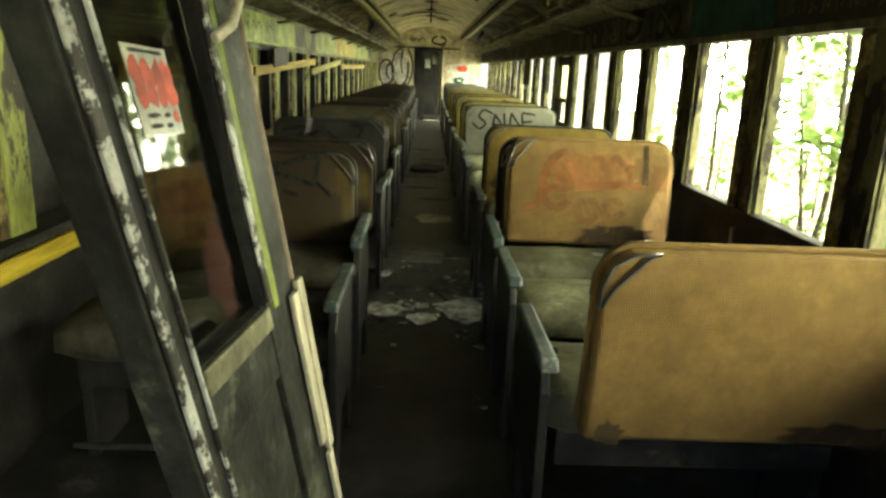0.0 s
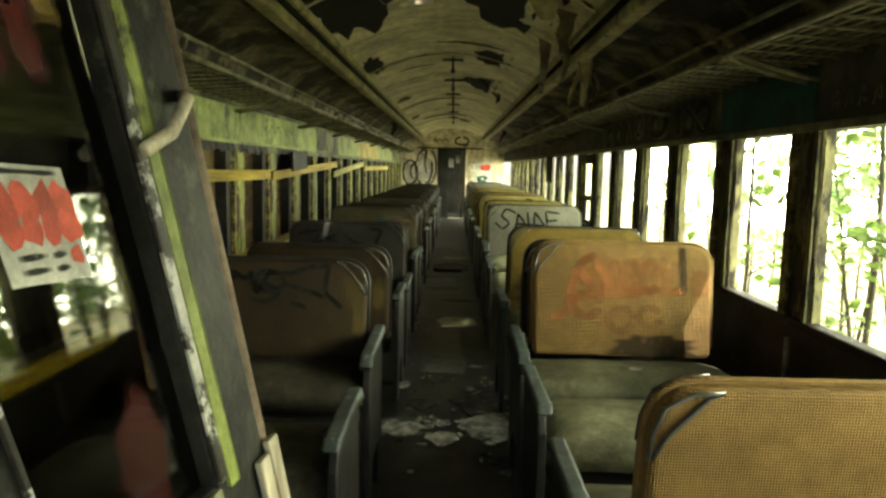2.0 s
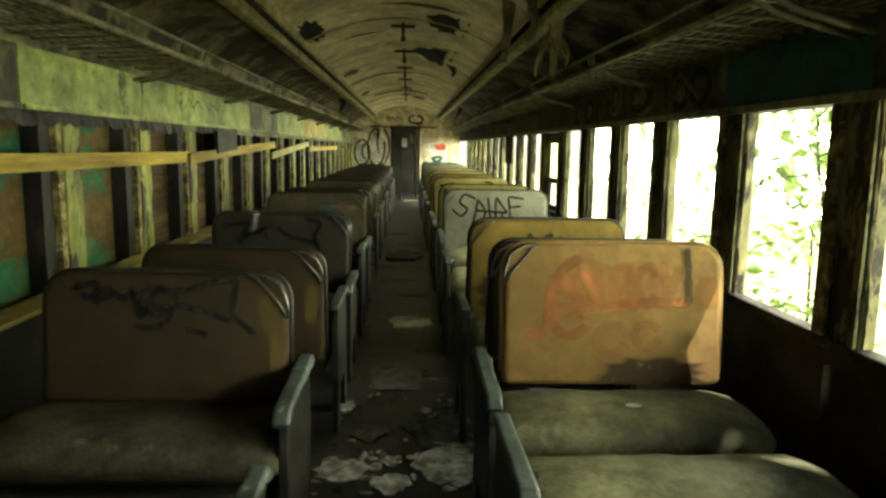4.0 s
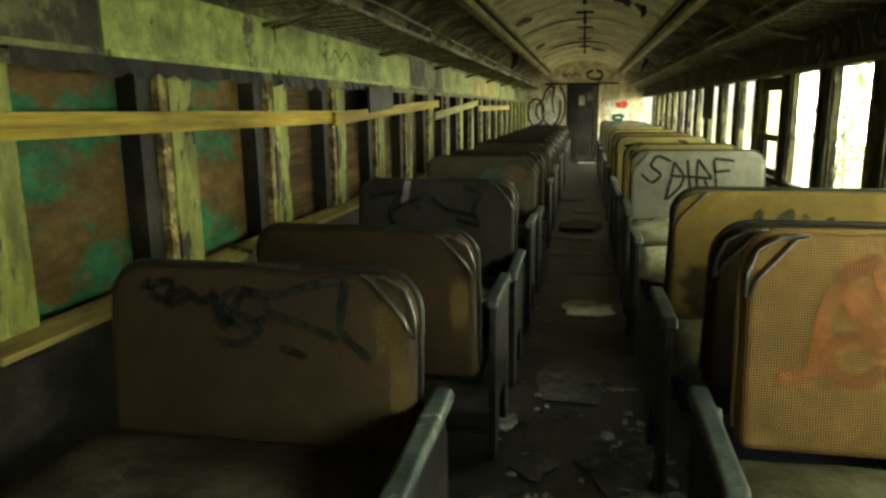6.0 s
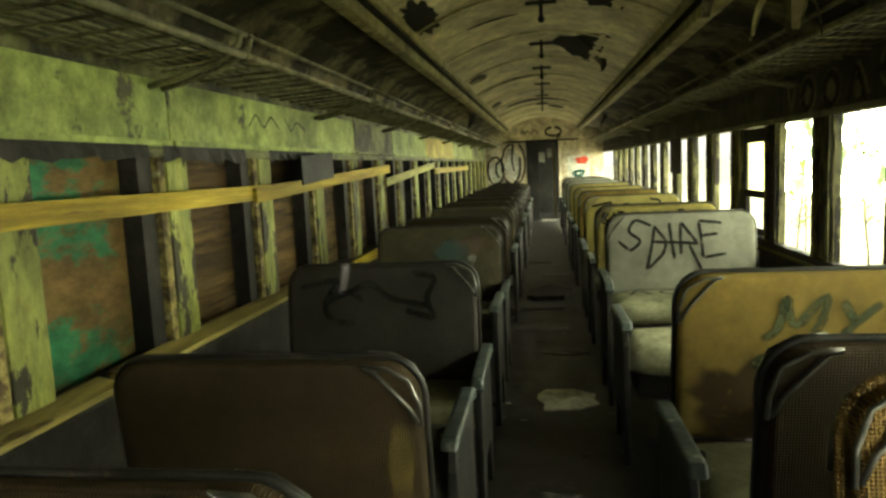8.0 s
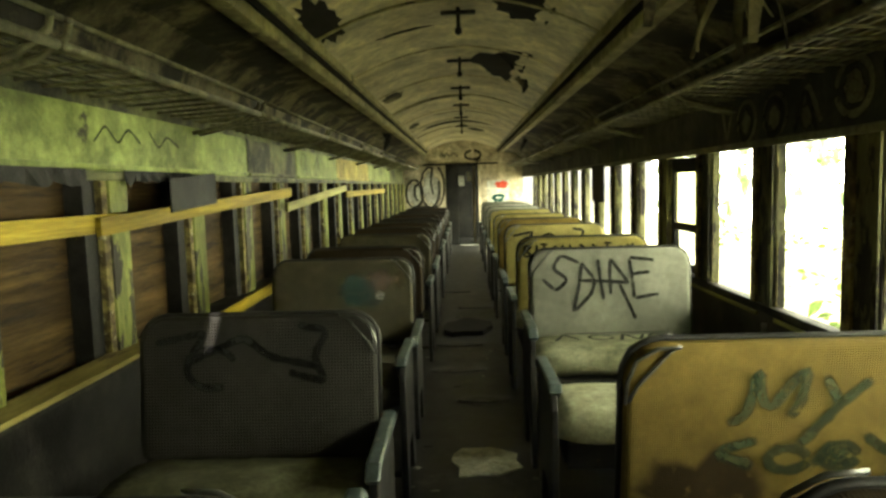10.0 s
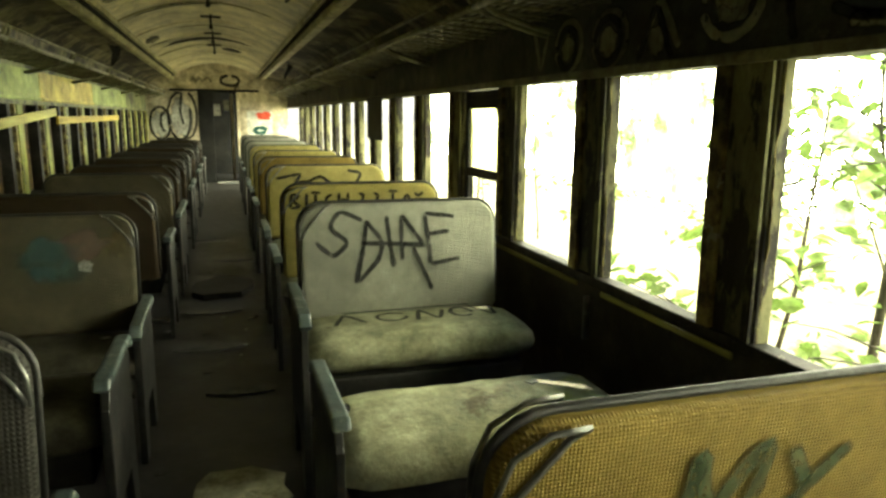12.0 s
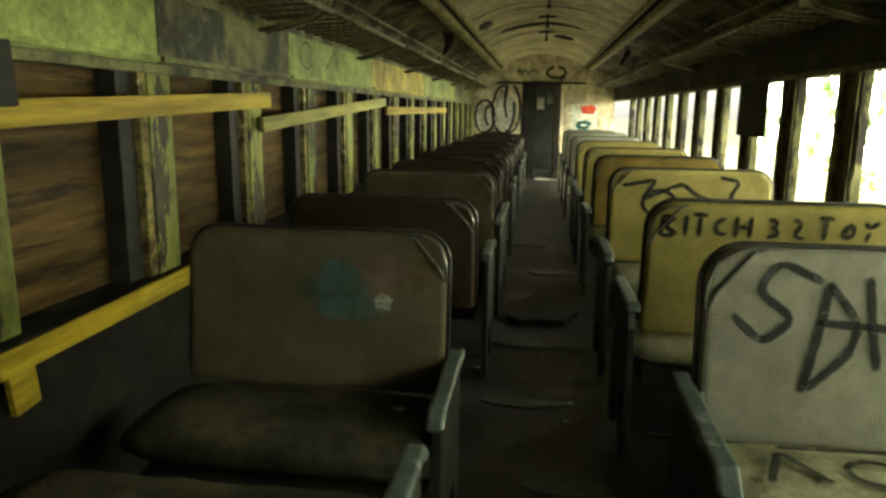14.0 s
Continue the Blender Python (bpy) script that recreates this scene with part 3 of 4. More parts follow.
F = lambda d=0.004: (lambda u, v: (u, Y1 - d, v))
part("graffiti", splat(-1.22, 1.33, 0.22, 0.34, F(0.016), 3), "spray_white", wall_far, "pale bubble graffiti")
part("graffiti", splat(-0.78, 1.45, 0.26, 0.52, F(0.019), 6), "spray_white", wall_far, "pale bubble graffiti")
for ln in (arc(-1.22, 1.33, 0.22, 0.36, 0, 350), arc(-1.14, 1.36, 0.07, 0.2, 60, 300), arc(-0.82, 1.48, 0.24, 0.52, 70, 380), arc(-0.66, 1.5, 0.2, 0.5, -120, 80), [(-0.75, 2.0), (-0.8, 1.6), (-0.74, 1.3)], arc(-0.95, 0.78, 0.45, 0.22, 20, 160)):
    part("graffiti_stroke", strokes([ln], 0.045, F(0.03)), "spray_black", wall_far, "black bubble graffiti")
part("graffiti", strokes([arc(0.28, 2.27, 0.2, 0.11, 100, 440, 18)], 0.05, F(0.02)), "spray_black", wall_far, "black oval on the header")
part("graffiti", strokes([[(-0.55, 2.22), (-0.5, 2.34), (-0.44, 2.22), (-0.38, 2.34), (-0.3, 2.24), (-0.2, 2.34), (-0.1, 2.23)]], 0.05, F(0.02)), "spray_teal", wall_far)
part("poster", span(0.62, 1.18, Y1 - 0.012, Y1 - 0.004, 1.02, 1.62, 0), "sticker_white", wall_far, "white poster with red and green shapes")
part("red_shape", splat(0.98, 1.5, 0.16, 0.10, F(0.016), 5), "sticker_red", wall_far)
part("green_shape", strokes([arc(0.9, 1.18, 0.14, 0.06, 0, 330)], 0.05, F(0.016)), "teal", wall_far)


# ---- luggage racks ----
def luggage_rack(side, y0, y1):
    s = 1 if side < 0 else -1
    xw = XL + 0.02 if side < 0 else XR - 0.02
    rack = thing("luggage_rack", pose(xw, (y0 + y1) / 2, 1.95 if side > 0 else 1.92), "grimy slatted metal luggage rack over the windows", "luggage rack", "luggage racks")
    h = (y1 - y0) / 2
    part("front_rail", tube([(s * 0.36, -h, 0.03), (s * 0.36, h, 0.03)], 0.016), "rack", rack, smooth=True)
    part("front_rail", tube([(s * 0.38, -h, 0.10), (s * 0.38, h, 0.10)], 0.010, 6), "rack", rack, smooth=True)
    for k in range(7):
        x = s * (0.03 + 0.046 * k)
        part("slat", span(x - 0.008, x + 0.008, -h, h, 0.005 + 0.003 * k, 0.013 + 0.003 * k, 0), "rack", rack)
    n = 12
    for k in range(n + 1):
        y = -h + 0.03 + (2 * h - 0.06) * k / n
        part("wire", tube([(0, y, -0.004), (s * 0.36, y, 0.018)], 0.006, 5), "rack", rack)
    for y in (-h + 0.02, h - 0.05):
        part("bracket", tube([(0, y, -0.07), (s * 0.10, y, -0.05), (s * 0.28, y, 0.0), (s * 0.37, y, 0.06), (s * 0.38, y, 0.11)], 0.012, 6), "rack", rack, "cast rack bracket", smooth=True)
    return rack


for k in range(11):
    for side in (-1, 1):
        y0 = -3.4 + 1.93 * k
        luggage_rack(side, y0, y0 + 1.91)

# hangers along the crown
lamp = thing("ceiling_hanger", pose(0.02, 6.6, crown(0.02)), "black iron T-shaped lamp hanger on the ceiling", "ceiling hanger", "hangers along the ceiling")
part("stem", tube([(0, 0, 0.0), (0, 0, -0.13)], 0.013), "iron", lamp)
part("crossbar", span(-0.11, 0.11, -0.02, 0.02, -0.045, -0.02, 0.006), "iron", lamp)
part("knob", tube([(0, 0, -0.12), (0, 0, -0.135), (0, 0, -0.16), (0, 0, -0.17)], [0.012, 0.024, 0.022, 0.008], 10), "iron", lamp, smooth=True)
for y in (4.9, 8.3, 10.0, 11.7, 13.4):
    copy_thing(lamp, pose(0.02, y, crown(0.02)))


# ---- seats ----
def seat(x, y, facing, side, top, back, cushion, label, width=0.93, art=None, corner=True, height=0.56, ctop=0.57, coff=0.0, spots=(), has_back=True, bw=None, bdx=0.0):
    """A walk-over coach seat. y: the top of its back; facing 1 looks down the coach, -1 up it; side 1 right, -1 left of the aisle."""
    a = -side * facing                                # local side of the aisle
    root = thing("coach_seat", pose(x, y, 0, 0, 0, 0 if facing > 0 else 180), label, "seat", "coach seats")
    lean = radians(7)
    bz = top - height
    bw = bw or width                                  # the back may be narrower than the bench
    tilt = Matrix.Translation((bdx * facing, 0.07, bz)) @ Matrix.Rotation(lean, 4, "X")
    cm = Matrix.Translation((0, coff, 0))
    b = part("backrest", slab(rounded(bw, height, 0.10), 0.075, 0.024, tilt), back, root, smooth=True)
    rim = [(px, -0.0, pz) for px, pz in rounded(bw + 0.012, height + 0.006, 0.105)[3:-1]]
    rim = [(bw / 2 + 0.006, 0, 0.05)] + rim + [(-bw / 2 - 0.006, 0, 0.05)]
    part("rim", tube([tilt @ Vector(q) for q in rim], 0.009), back if back == "tan" else "iron", root, "worn metal edge of the back", smooth=True)
    if corner:
        for dy in (-0.045, 0.045):
            q = [(a * (bw / 2 + 0.002), dy, height - 0.16), (a * (bw / 2 - 0.002), dy, height - 0.10), (a * (bw / 2 - 0.025), dy, height - 0.04),
                 (a * (bw / 2 - 0.08), dy, height - 0.008), (a * (bw / 2 - 0.14), dy, height - 0.004), (a * (bw / 2 - 0.11), dy, height - 0.018),
                 (a * (bw / 2 - 0.03), dy, height - 0.11), (a * (bw / 2 - 0.006), dy, height - 0.155)]
            part("corner_grip", tube([tilt @ Vector(v) for v in q], 0.0055, 6), "chrome", root, "dull metal grab corner", smooth=True)
    # cushion: soft rounded front and back edges
    before = set(root.children)
    cs = 0.50
    prof = [(0.06, -0.13), (0.10, -0.15), (cs - 0.03, -0.14), (cs + 0.015, -0.09), (cs + 0.02, -0.04), (cs - 0.01, -0.005), (cs - 0.10, 0.012), (0.30, 0.018), (0.12, 0.0), (0.07, -0.03)]
    bm = bmesh.new()
    n = 12
    rows = []
    rnd = random.Random(int(1000 * (x + y)) + 7)
    for i in range(n + 1):
        u = -1 + 2 * i / n
        k = 1 - 0.35 * abs(u) ** 10
        rows.append([bm.verts.new((u * (width / 2 + 0.02), 0.30 + (py - 0.30) * (1 - 0.06 * abs(u) ** 8), ctop - 0.07 + (pz + 0.07) * k + rnd.uniform(-0.004, 0.004))) for py, pz in prof])
    for r0, r1 in zip(rows, rows[1:]):
        for k in range(len(prof)):
            bm.faces.new((r0[k], r0[(k + 1) % len(prof)], r1[(k + 1) % len(prof)], r1[k]))
    bm.faces.new(rows[0])
    bm.faces.new(rows[-1][::-1])
    part("cushion", bm, cushion, root, "worn sprung seat cushion", smooth=True)
    part("seat_box", span(-width / 2 + 0.03, width / 2 - 0.03, 0.12, 0.50, ctop - 0.27, ctop - 0.152, 0.01), "iron", root)
    # cast end frame on the aisle with an armrest
    ax = a * (width / 2 + 0.035)
    part("end_frame", slab([(0.02, 0.0), (0.12, 0.0), (0.17, 0.22), (0.36, 0.22), (0.42, 0.0), (0.52, 0.0), (0.50, ctop + 0.07), (0.42, ctop + 0.10), (0.06, ctop + 0.10), (0.02, ctop + 0.02)], 0.03, 0.006,
                           Matrix.Translation((ax, 0, 0)) @ Matrix.Rotation(radians(90), 4, "Z")), "iron", root, "dark cast-iron end frame")
    arm_z = ctop + 0.13
    part("armrest", slab([(-0.03, arm_z - 0.02), (0.0, arm_z - 0.035), (0.46, arm_z - 0.03), (0.53, arm_z - 0.06), (0.55, arm_z - 0.04), (0.50, arm_z), (0.0, arm_z + 0.01)], 0.055, 0.012,
                         Matrix.Translation((ax, 0, 0)) @ Matrix.Rotation(radians(90), 4, "Z")), "arm", root, "chipped blue-grey armrest")
    part("pivot_arm", tube([(ax - a * 0.03, 0.28, ctop - 0.06), (ax - a * 0.03, 0.10, ctop + 0.12)], 0.014), "iron", root)
    part("wall_leg", span(-a * (width / 2 - 0.04) - 0.02, -a * (width / 2 - 0.04) + 0.02, 0.16, 0.44, 0, ctop - 0.25, 0.006), "iron", root)
    part("foot_rest", tube([(-width / 2 + 0.05, 0.02, 0.13), (width / 2 + 0.02, 0.02, 0.13)], 0.014), "iron", root)
    for o in root.children:
        if o not in before:
            o.matrix_basis = cm
    if not has_back:
        for o in before:
            bpy.data.objects.remove(o)
    if spots or art:
        f = 1 if facing < 0 else -1                   # which face of the back is painted
        rear = -0.0375 - 0.004
        face = lambda u, v: tilt @ Vector((-u if f > 0 else u, 0.0415 if f > 0 else rear, v))
        for mat, cu, cv, ru, rv, sd in spots:
            part("sprayed_patch", splat(cu, cv, ru, rv, lambda u, v: face(u, v), sd), mat, root)
        for mat, width_, lines in art or ():
            for ln in lines:
                part("graffiti_stroke", strokes([ln], width_, lambda u, v: face(u, v) + Vector((0, 0.002 * f, 0)), 3), mat, root)
    return root


RX, LX = 0.875, -0.79
W = RX - 0.41


def letter(rows, ox, oy, sx, sy):
    return [[(ox + sx * u, oy + sy * v) for u, v in r] for r in rows]


SPARE = [[(-.18, .44), (-.29, .49), (-.34, .41), (-.245, .343), (-.32, .275), (-.40, .35)],
         [(-.165, .44), (-.18, .33), (-.22, .153)], [(-.17, .44), (-.09, .34), (-.11, .26), (-.21, .16)], [(-.073, .46), (-.06, .34), (-.043, .22)],
         [(-.196, .337), (-.05, .33), (.11, .318)], [(0, .46), (-.005, .35), (0, .25)], [(0, .46), (.104, .318)], [(.049, .312), (.10, .20), (.14, .104)],
         [(.11, .46), (.125, .35), (.135, .226)], [(.11, .465), (.257, .447)], [(.12, .367), (.233, .38)], [(.135, .226), (.28, .25)]]
MY = [[(-.183, .375), (-.132, .395), (-.105, .535), (-.098, .45), (-.071, .41), (-.023, .485), (.024, .535), (.011, .445), (-.016, .39)],
      [(.065, .51), (.113, .43)], [(.188, .50), (.113, .43), (.011, .31)], [(-.098, .33), (-.217, .295), (-.105, .255)],
      arc(-.016, .272, .055, .035, 0, 350), arc(.12, .28, .05, .035, 0, 350), arc(.12, .28, .02, .015, 0, 350), [(.05, .25), (.10, .31)], [(.18, .34), (.26, .28), (.34, .33)]]
RED = [[(-.36, .19), (-.277, .21), (-.253, .37), (-.217, .46), (-.133, .51)], arc(-.18, .255, .07, .06, 0, 350), [(-.145, .49), (-.10, .40), (-.06, .30)], [(-.22, .44), (-.17, .36), (-.12, .33)],
       [(-.277, .28), (-.1, .31), (.12, .33), (.31, .33)]]
FAINT = [[(-.07, .47), (-.05, .32)], arc(.03, .40, .04, .08, 0, 340), arc(.13, .40, .04, .08, 20, 330), [(.19, .50), (.21, .34), (.26, .48)], arc(-.012, .185, .065, .06, 0, 350), arc(.13, .20, .055, .05, 20, 350)]
DRIP = [[(.285, .55), (.295, .45), (.30, .32)]]
LOOP = [[(-.31, .44), (-.28, .37), (-.19, .42), (-.155, .37), (-.10, .405)], [(-.04, .405), (.07, .405), (.17, .44), (.25, .45)], [(.25, .45), (.23, .32), (.32, .25)], [(.03, .36), (.13, .335), (.23, .30)],
        [(-.11, .28), (-.03, .27), (.03, .32), (-.08, .37)], arc(-.03, .37, .07, .05, 0, 340), [(-.33, .41), (-.22, .44), (-.26, .36), (-.16, .40)], [(-.12, .42), (-.09, .30), (-.02, .43)], [(.07, .27), (.15, .25)]]
SWIRL = [[(-0.40, 0.46), (-0.2, 0.50), (-0.28, 0.38), (-0.05, 0.48), (0.05, 0.40), (0.24, 0.36)], [(0.16, 0.52), (0.28, 0.50), (0.22, 0.40), (0.27, 0.30), (0.12, 0.34)], arc(-0.18, 0.36, 0.1, 0.08, 20, 300)]
TAGS = [letter([[(0, 0), (0, 1), (.8, .8), (0, .5), (.9, .1), (0, 0)], [(1.2, 0), (1.2, 1)], [(1.5, 1), (2.3, 1)], [(1.9, 1), (1.9, 0)], [(3.2, .9), (2.6, .7), (2.7, .1), (3.3, .2)], [(3.7, 1), (3.7, 0)], [(3.7, .5), (4.4, .5)], [(4.4, 1), (4.4, 0)],
                 [(5.2, .9), (5.9, .8), (5.3, .5), (6, .3), (5.2, .05)], [(6.4, .9), (7, .8), (6.4, .1), (7.1, .1)], [(7.6, 1), (8.4, 1)], [(8, 1), (8, 0)], [(8.8, .2), (9.2, .9), (9.5, .2), (8.8, .2)], [(9.8, .9), (10.1, .5), (10.5, .95)], [(10.1, .5), (10.0, 0)]], -0.42, 0.43, 0.075, 0.09)][0]

# the wide brown patch at lower right paints a shadow into this back
seat(RX, -1.06, 1, 1, 1.065, "tan", "cushion", "tan woven cane coach seat with bare metal corner", height=0.58, coff=0.08, bw=0.87, bdx=0.03, spots=[("stain_and_shade", -0.36, 0.03, 0.05, 0.05, 8), ("stain_and_shade", 0.3, 0.04, 0.22, 0.05, 9)])
seat(RX, -1.06, 1, 1, 1.065, "tan", "cushion", "worn green-grey coach bench that has lost its back", has_back=False, coff=0.86)
# brown patch along the bottom paints shade; the brown drip is a stain
seat(RX, 0.98, -1, 1, 1.14, "tan", "cushion", "tan woven coach seat sprayed with faded orange-red graffiti", bw=0.88, bdx=0.027, spots=[("spray_rust", 0.0, 0.40, 0.27, 0.12, 3), ("spray_rust", 0.37, 0.37, 0.06, 0.10, 13), ("stain_and_shade", 0.15, 0.05, 0.28, 0.08, 7)], art=[("spray_red", 0.032, RED), ("spray_rust", 0.03, FAINT), ("stain_and_shade", 0.024, DRIP)])
seat(RX, 1.36, 1, 1, 1.10, "brown", "cushion", "dark brown woven coach seat with a metal corner", coff=0.25, bw=0.88, bdx=0.027)
seat(RX, 2.25, 1, 1, 1.105, "tan_stained", "cushion_pale", "stained mustard woven coach seat with dark green scrawl", art=[("spray_green", 0.024, MY)], height=0.60, bw=0.90, bdx=0.018, coff=0.90, ctop=0.58, spots=[("stain_and_shade", -0.24, 0.14, 0.19, 0.17, 5), ("stain_and_shade", 0.20, 0.10, 0.30, 0.13, 6), ("stain_and_shade", -0.08, 0.06, 0.3, 0.08, 18)])
sp = seat(RX, 4.54, -1, 1, 1.13, "grey", "cushion_pale", "grey sprayed coach seat lettered SPARE in black", art=[("spray_black", 0.017, SPARE)], ctop=0.63, height=0.52)
for k, ln in enumerate(([(-0.36, 0.36), (-0.30, 0.20), (-0.22, 0.34)], arc(-0.10, 0.28, 0.07, 0.06, 0, 330), [(0.0, 0.36), (0.04, 0.2), (0.10, 0.36), (0.15, 0.22)], arc(0.22, 0.28, 0.05, 0.07, 40, 380), [(0.28, 0.2), (0.36, 0.36), (0.38, 0.2)], [(-0.3, 0.18), (0.3, 0.16)])):
    part("graffiti_stroke", strokes([ln], 0.016, lambda u, v: (-u, v, 0.655), 3 + k), "spray_black", sp)
seat(RX, 5.46, 1, 1, 1.13, "mustard", "cushion_pale", "mustard coach seat with black tags along its top", art=[("spray_black", 0.016, TAGS)])
seat(RX, 7.0, -1, 1, 1.13, "mustard", "cushion", "mustard coach seat with dark scrawl", art=[("spray_black", 0.02, SWIRL)])
seat(RX, 8.2, 1, 1, 1.13, "tan_stained", "cushion", "stained tan woven coach seat")
seat(RX, 9.4, 1, 1, 1.13, "mustard", "cushion", "mustard woven coach seat")
seat(RX, 10.9, -1, 1, 1.13, "mustard", "cushion", "mustard woven coach seat")
for y in (12.4, 14.0, 15.6):
    seat(RX, y, 1, 1, 1.13, "grey", "cushion_pale", "pale grey sprayed coach seat")

# the left-hand row takes darker seat tones than the right
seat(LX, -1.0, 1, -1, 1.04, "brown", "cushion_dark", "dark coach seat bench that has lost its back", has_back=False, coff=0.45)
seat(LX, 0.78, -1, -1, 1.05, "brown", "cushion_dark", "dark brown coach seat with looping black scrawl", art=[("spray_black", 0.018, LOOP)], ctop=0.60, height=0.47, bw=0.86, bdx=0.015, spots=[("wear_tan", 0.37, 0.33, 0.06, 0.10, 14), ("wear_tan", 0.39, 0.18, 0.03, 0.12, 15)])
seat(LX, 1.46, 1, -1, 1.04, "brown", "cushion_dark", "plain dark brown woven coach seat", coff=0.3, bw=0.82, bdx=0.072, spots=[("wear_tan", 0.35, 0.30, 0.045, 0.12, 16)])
seat(LX, 3.1, -1, -1, 1.04, "black", "cushion", "black coach seat with scrawl and a bare metal corner", art=[("spray_black", 0.022, SWIRL)], ctop=0.50)
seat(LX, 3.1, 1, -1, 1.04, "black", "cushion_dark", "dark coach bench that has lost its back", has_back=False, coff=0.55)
seat(LX, 5.0, -1, -1, 1.05, "olive", "cushion_dark", "olive-grey coach seat with faded teal and pink spray", ctop=0.50,
     spots=[("spray_teal", 0.10, 0.36, 0.15, 0.11, 1), ("spray_teal", 0.08, 0.40, 0.10, 0.07, 21), ("spray_pink", 0.25, 0.42, 0.12, 0.08, 2), ("spray_teal", 0.20, 0.31, 0.08, 0.06, 4), ("spray_teal", 0.07, 0.29, 0.07, 0.05, 5), ("spray_white", 0.25, 0.32, 0.04, 0.04, 8), ("wear_tan", 0.38, 0.42, 0.05, 0.07, 17)])
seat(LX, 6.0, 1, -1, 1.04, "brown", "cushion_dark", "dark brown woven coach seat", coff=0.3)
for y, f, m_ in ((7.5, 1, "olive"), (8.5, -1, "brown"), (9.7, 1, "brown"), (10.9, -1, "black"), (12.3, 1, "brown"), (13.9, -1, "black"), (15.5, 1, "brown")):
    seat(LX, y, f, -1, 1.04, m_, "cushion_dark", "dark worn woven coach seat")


# ---- open door leaf hanging askew by the first seats ----
def door_leaf():
    O, D, U = Vector((-0.305, -1.60, 1.045)), Vector((-0.06, -1, 0.05)), Vector((-0.117, -0.25, 1))
    N = U.cross(D).normalized()
    A = Matrix(((D.x, N.x, U.x, O.x), (D.y, N.y, U.y, O.y), (D.z, N.z, U.z, O.z), (0, 0, 0, 1)))
    root = thing("open_door", pose(0, 0, 0), "open vestibule door with peeling paint, a glass pane and a sticker", "door")

    def put(name, u0, u1, v0, v1, w0, w1, mat, label="", bevel=0.005, over=None):
        bm = span(u0, u1, w0, w1, v0, v1, bevel)
        bm.transform(A)
        return part(name, bm, mat, over or root, label)

    put("stile", -0.24, -0.054, -1.0, 1.05, -0.025, 0.025, "door")
    put("stile", 0.274, 0.355, -1.0, 1.05, -0.025, 0.025, "door")
    put("bottom_rail", -0.052, 0.272, -0.16, -0.002, -0.024, 0.024, "door")
    put("lower_panel", -0.052, 0.272, -1.0, -0.162, -0.012, 0.012, "door")
    put("top_rail", -0.052, 0.272, 0.93, 1.05, -0.024, 0.024, "door")
    gl = put("glass", -0.05, 0.27, 0.0, 0.928, -0.003, 0.003, "glass", "dusty glass pane", 0)
    put("bare_edge", -0.080, -0.054, 0.0, 0.93, 0.026, 0.033, "door_white", "white chipped bead beside the glass")
    put("bare_edge", -0.118, -0.084, -0.02, 0.78, 0.026, 0.030, "panel_l", "pale green paint strip")
    put("bare_edge", 0.276, 0.284, -0.3, 0.93, 0.026, 0.034, "door_white")
    put("bare_edge", 0.322, 0.348, -0.55, 0.98, 0.026, 0.034, "door_white", "white bare edge of the stile")
    put("bead", -0.05, 0.272, -0.05, -0.004, 0.025, 0.034, "rack", "scuffed grey sill bead")
    sgn = lambda d: (lambda u, v: A @ Vector((u, d, v)))
    st = put("sticker", 0.058, 0.182, 0.325, 0.441, 0.0035, 0.0045, "sticker_white", "white sticker with red block letters", 0, gl)
    for q in range(4):
        part("red_letter", splat(0.162 - 0.030 * q, 0.404, 0.018, 0.022, sgn(0.0055), 20 + q, 10), "sticker_red", gl)
        part("red_letter", splat(0.160 - 0.029 * q, 0.380, 0.018, 0.018, sgn(0.0058), 30 + q, 10), "sticker_red", gl)
    part("red_heart", splat(0.074, 0.350, 0.012, 0.011, sgn(0.0056), 9, 9), "sticker_red", gl)
    for q, w in ((0.165, 0.045), (0.115, 0.025)):
        for r in (0.352, 0.338):
            part("text_bar", strokes([[(q, r), (q - w, r)]], 0.005, sgn(0.0057), 2), "spray_black", gl)
    part("text_bar", strokes([[(0.172, 0.434), (0.07, 0.434)]], 0.004, sgn(0.0057), 2), "spray_black", gl)
    rnd = random.Random(8)
    for q in range(7):
        u = -0.03 + 0.045 * q
        part("paint_drip", strokes([[(u, 0.95), (u + 0.01, 0.78), (u + rnd.uniform(-0.01, 0.01), 0.49 + 0.14 * rnd.random())]], 0.04, sgn(0.0045), q), "glass_red" if q in (2, 3, 4) else "glass_ochre", gl, "dried paint run")
    part("paint_smear", splat(0.06, 0.10, 0.07, 0.09, sgn(0.0045), 4), "glass_smear", gl, "faded red smear")
    # pole, hook and split laths on the free edge
    part("edge_pole", tube([A @ Vector((-0.26, 0.01, v)) for v in (-0.9, -0.2, 0.4, 1.05)], 0.016, 10), "pole", root, "brown metal edge pole", smooth=True)
    part("hook", tube([A @ Vector(p) for p in ((-0.225, 0.03, 0.55), (-0.19, 0.05, 0.54), (-0.12, 0.05, 0.49), (-0.06, 0.04, 0.465))], 0.009), "lath", root, "bent pale metal hook", smooth=True)
    for u, v0, v1, ln in ((-0.20, -0.42, -0.02, 0.02), (-0.25, -0.46, 0.0, 0.0)):
        put("lath", u - 0.022, u + 0.022, v0, v1, 0.03, 0.042, "lath", "cream split lath", 0.003)
    put("lath", -0.255, -0.215, -0.85, -0.47, 0.03, 0.04, "lath", "", 0.003)
    put("latch", -0.30, -0.262, -0.12, -0.02, -0.01, 0.012, "chrome", "worn latch plate")


door_leaf()

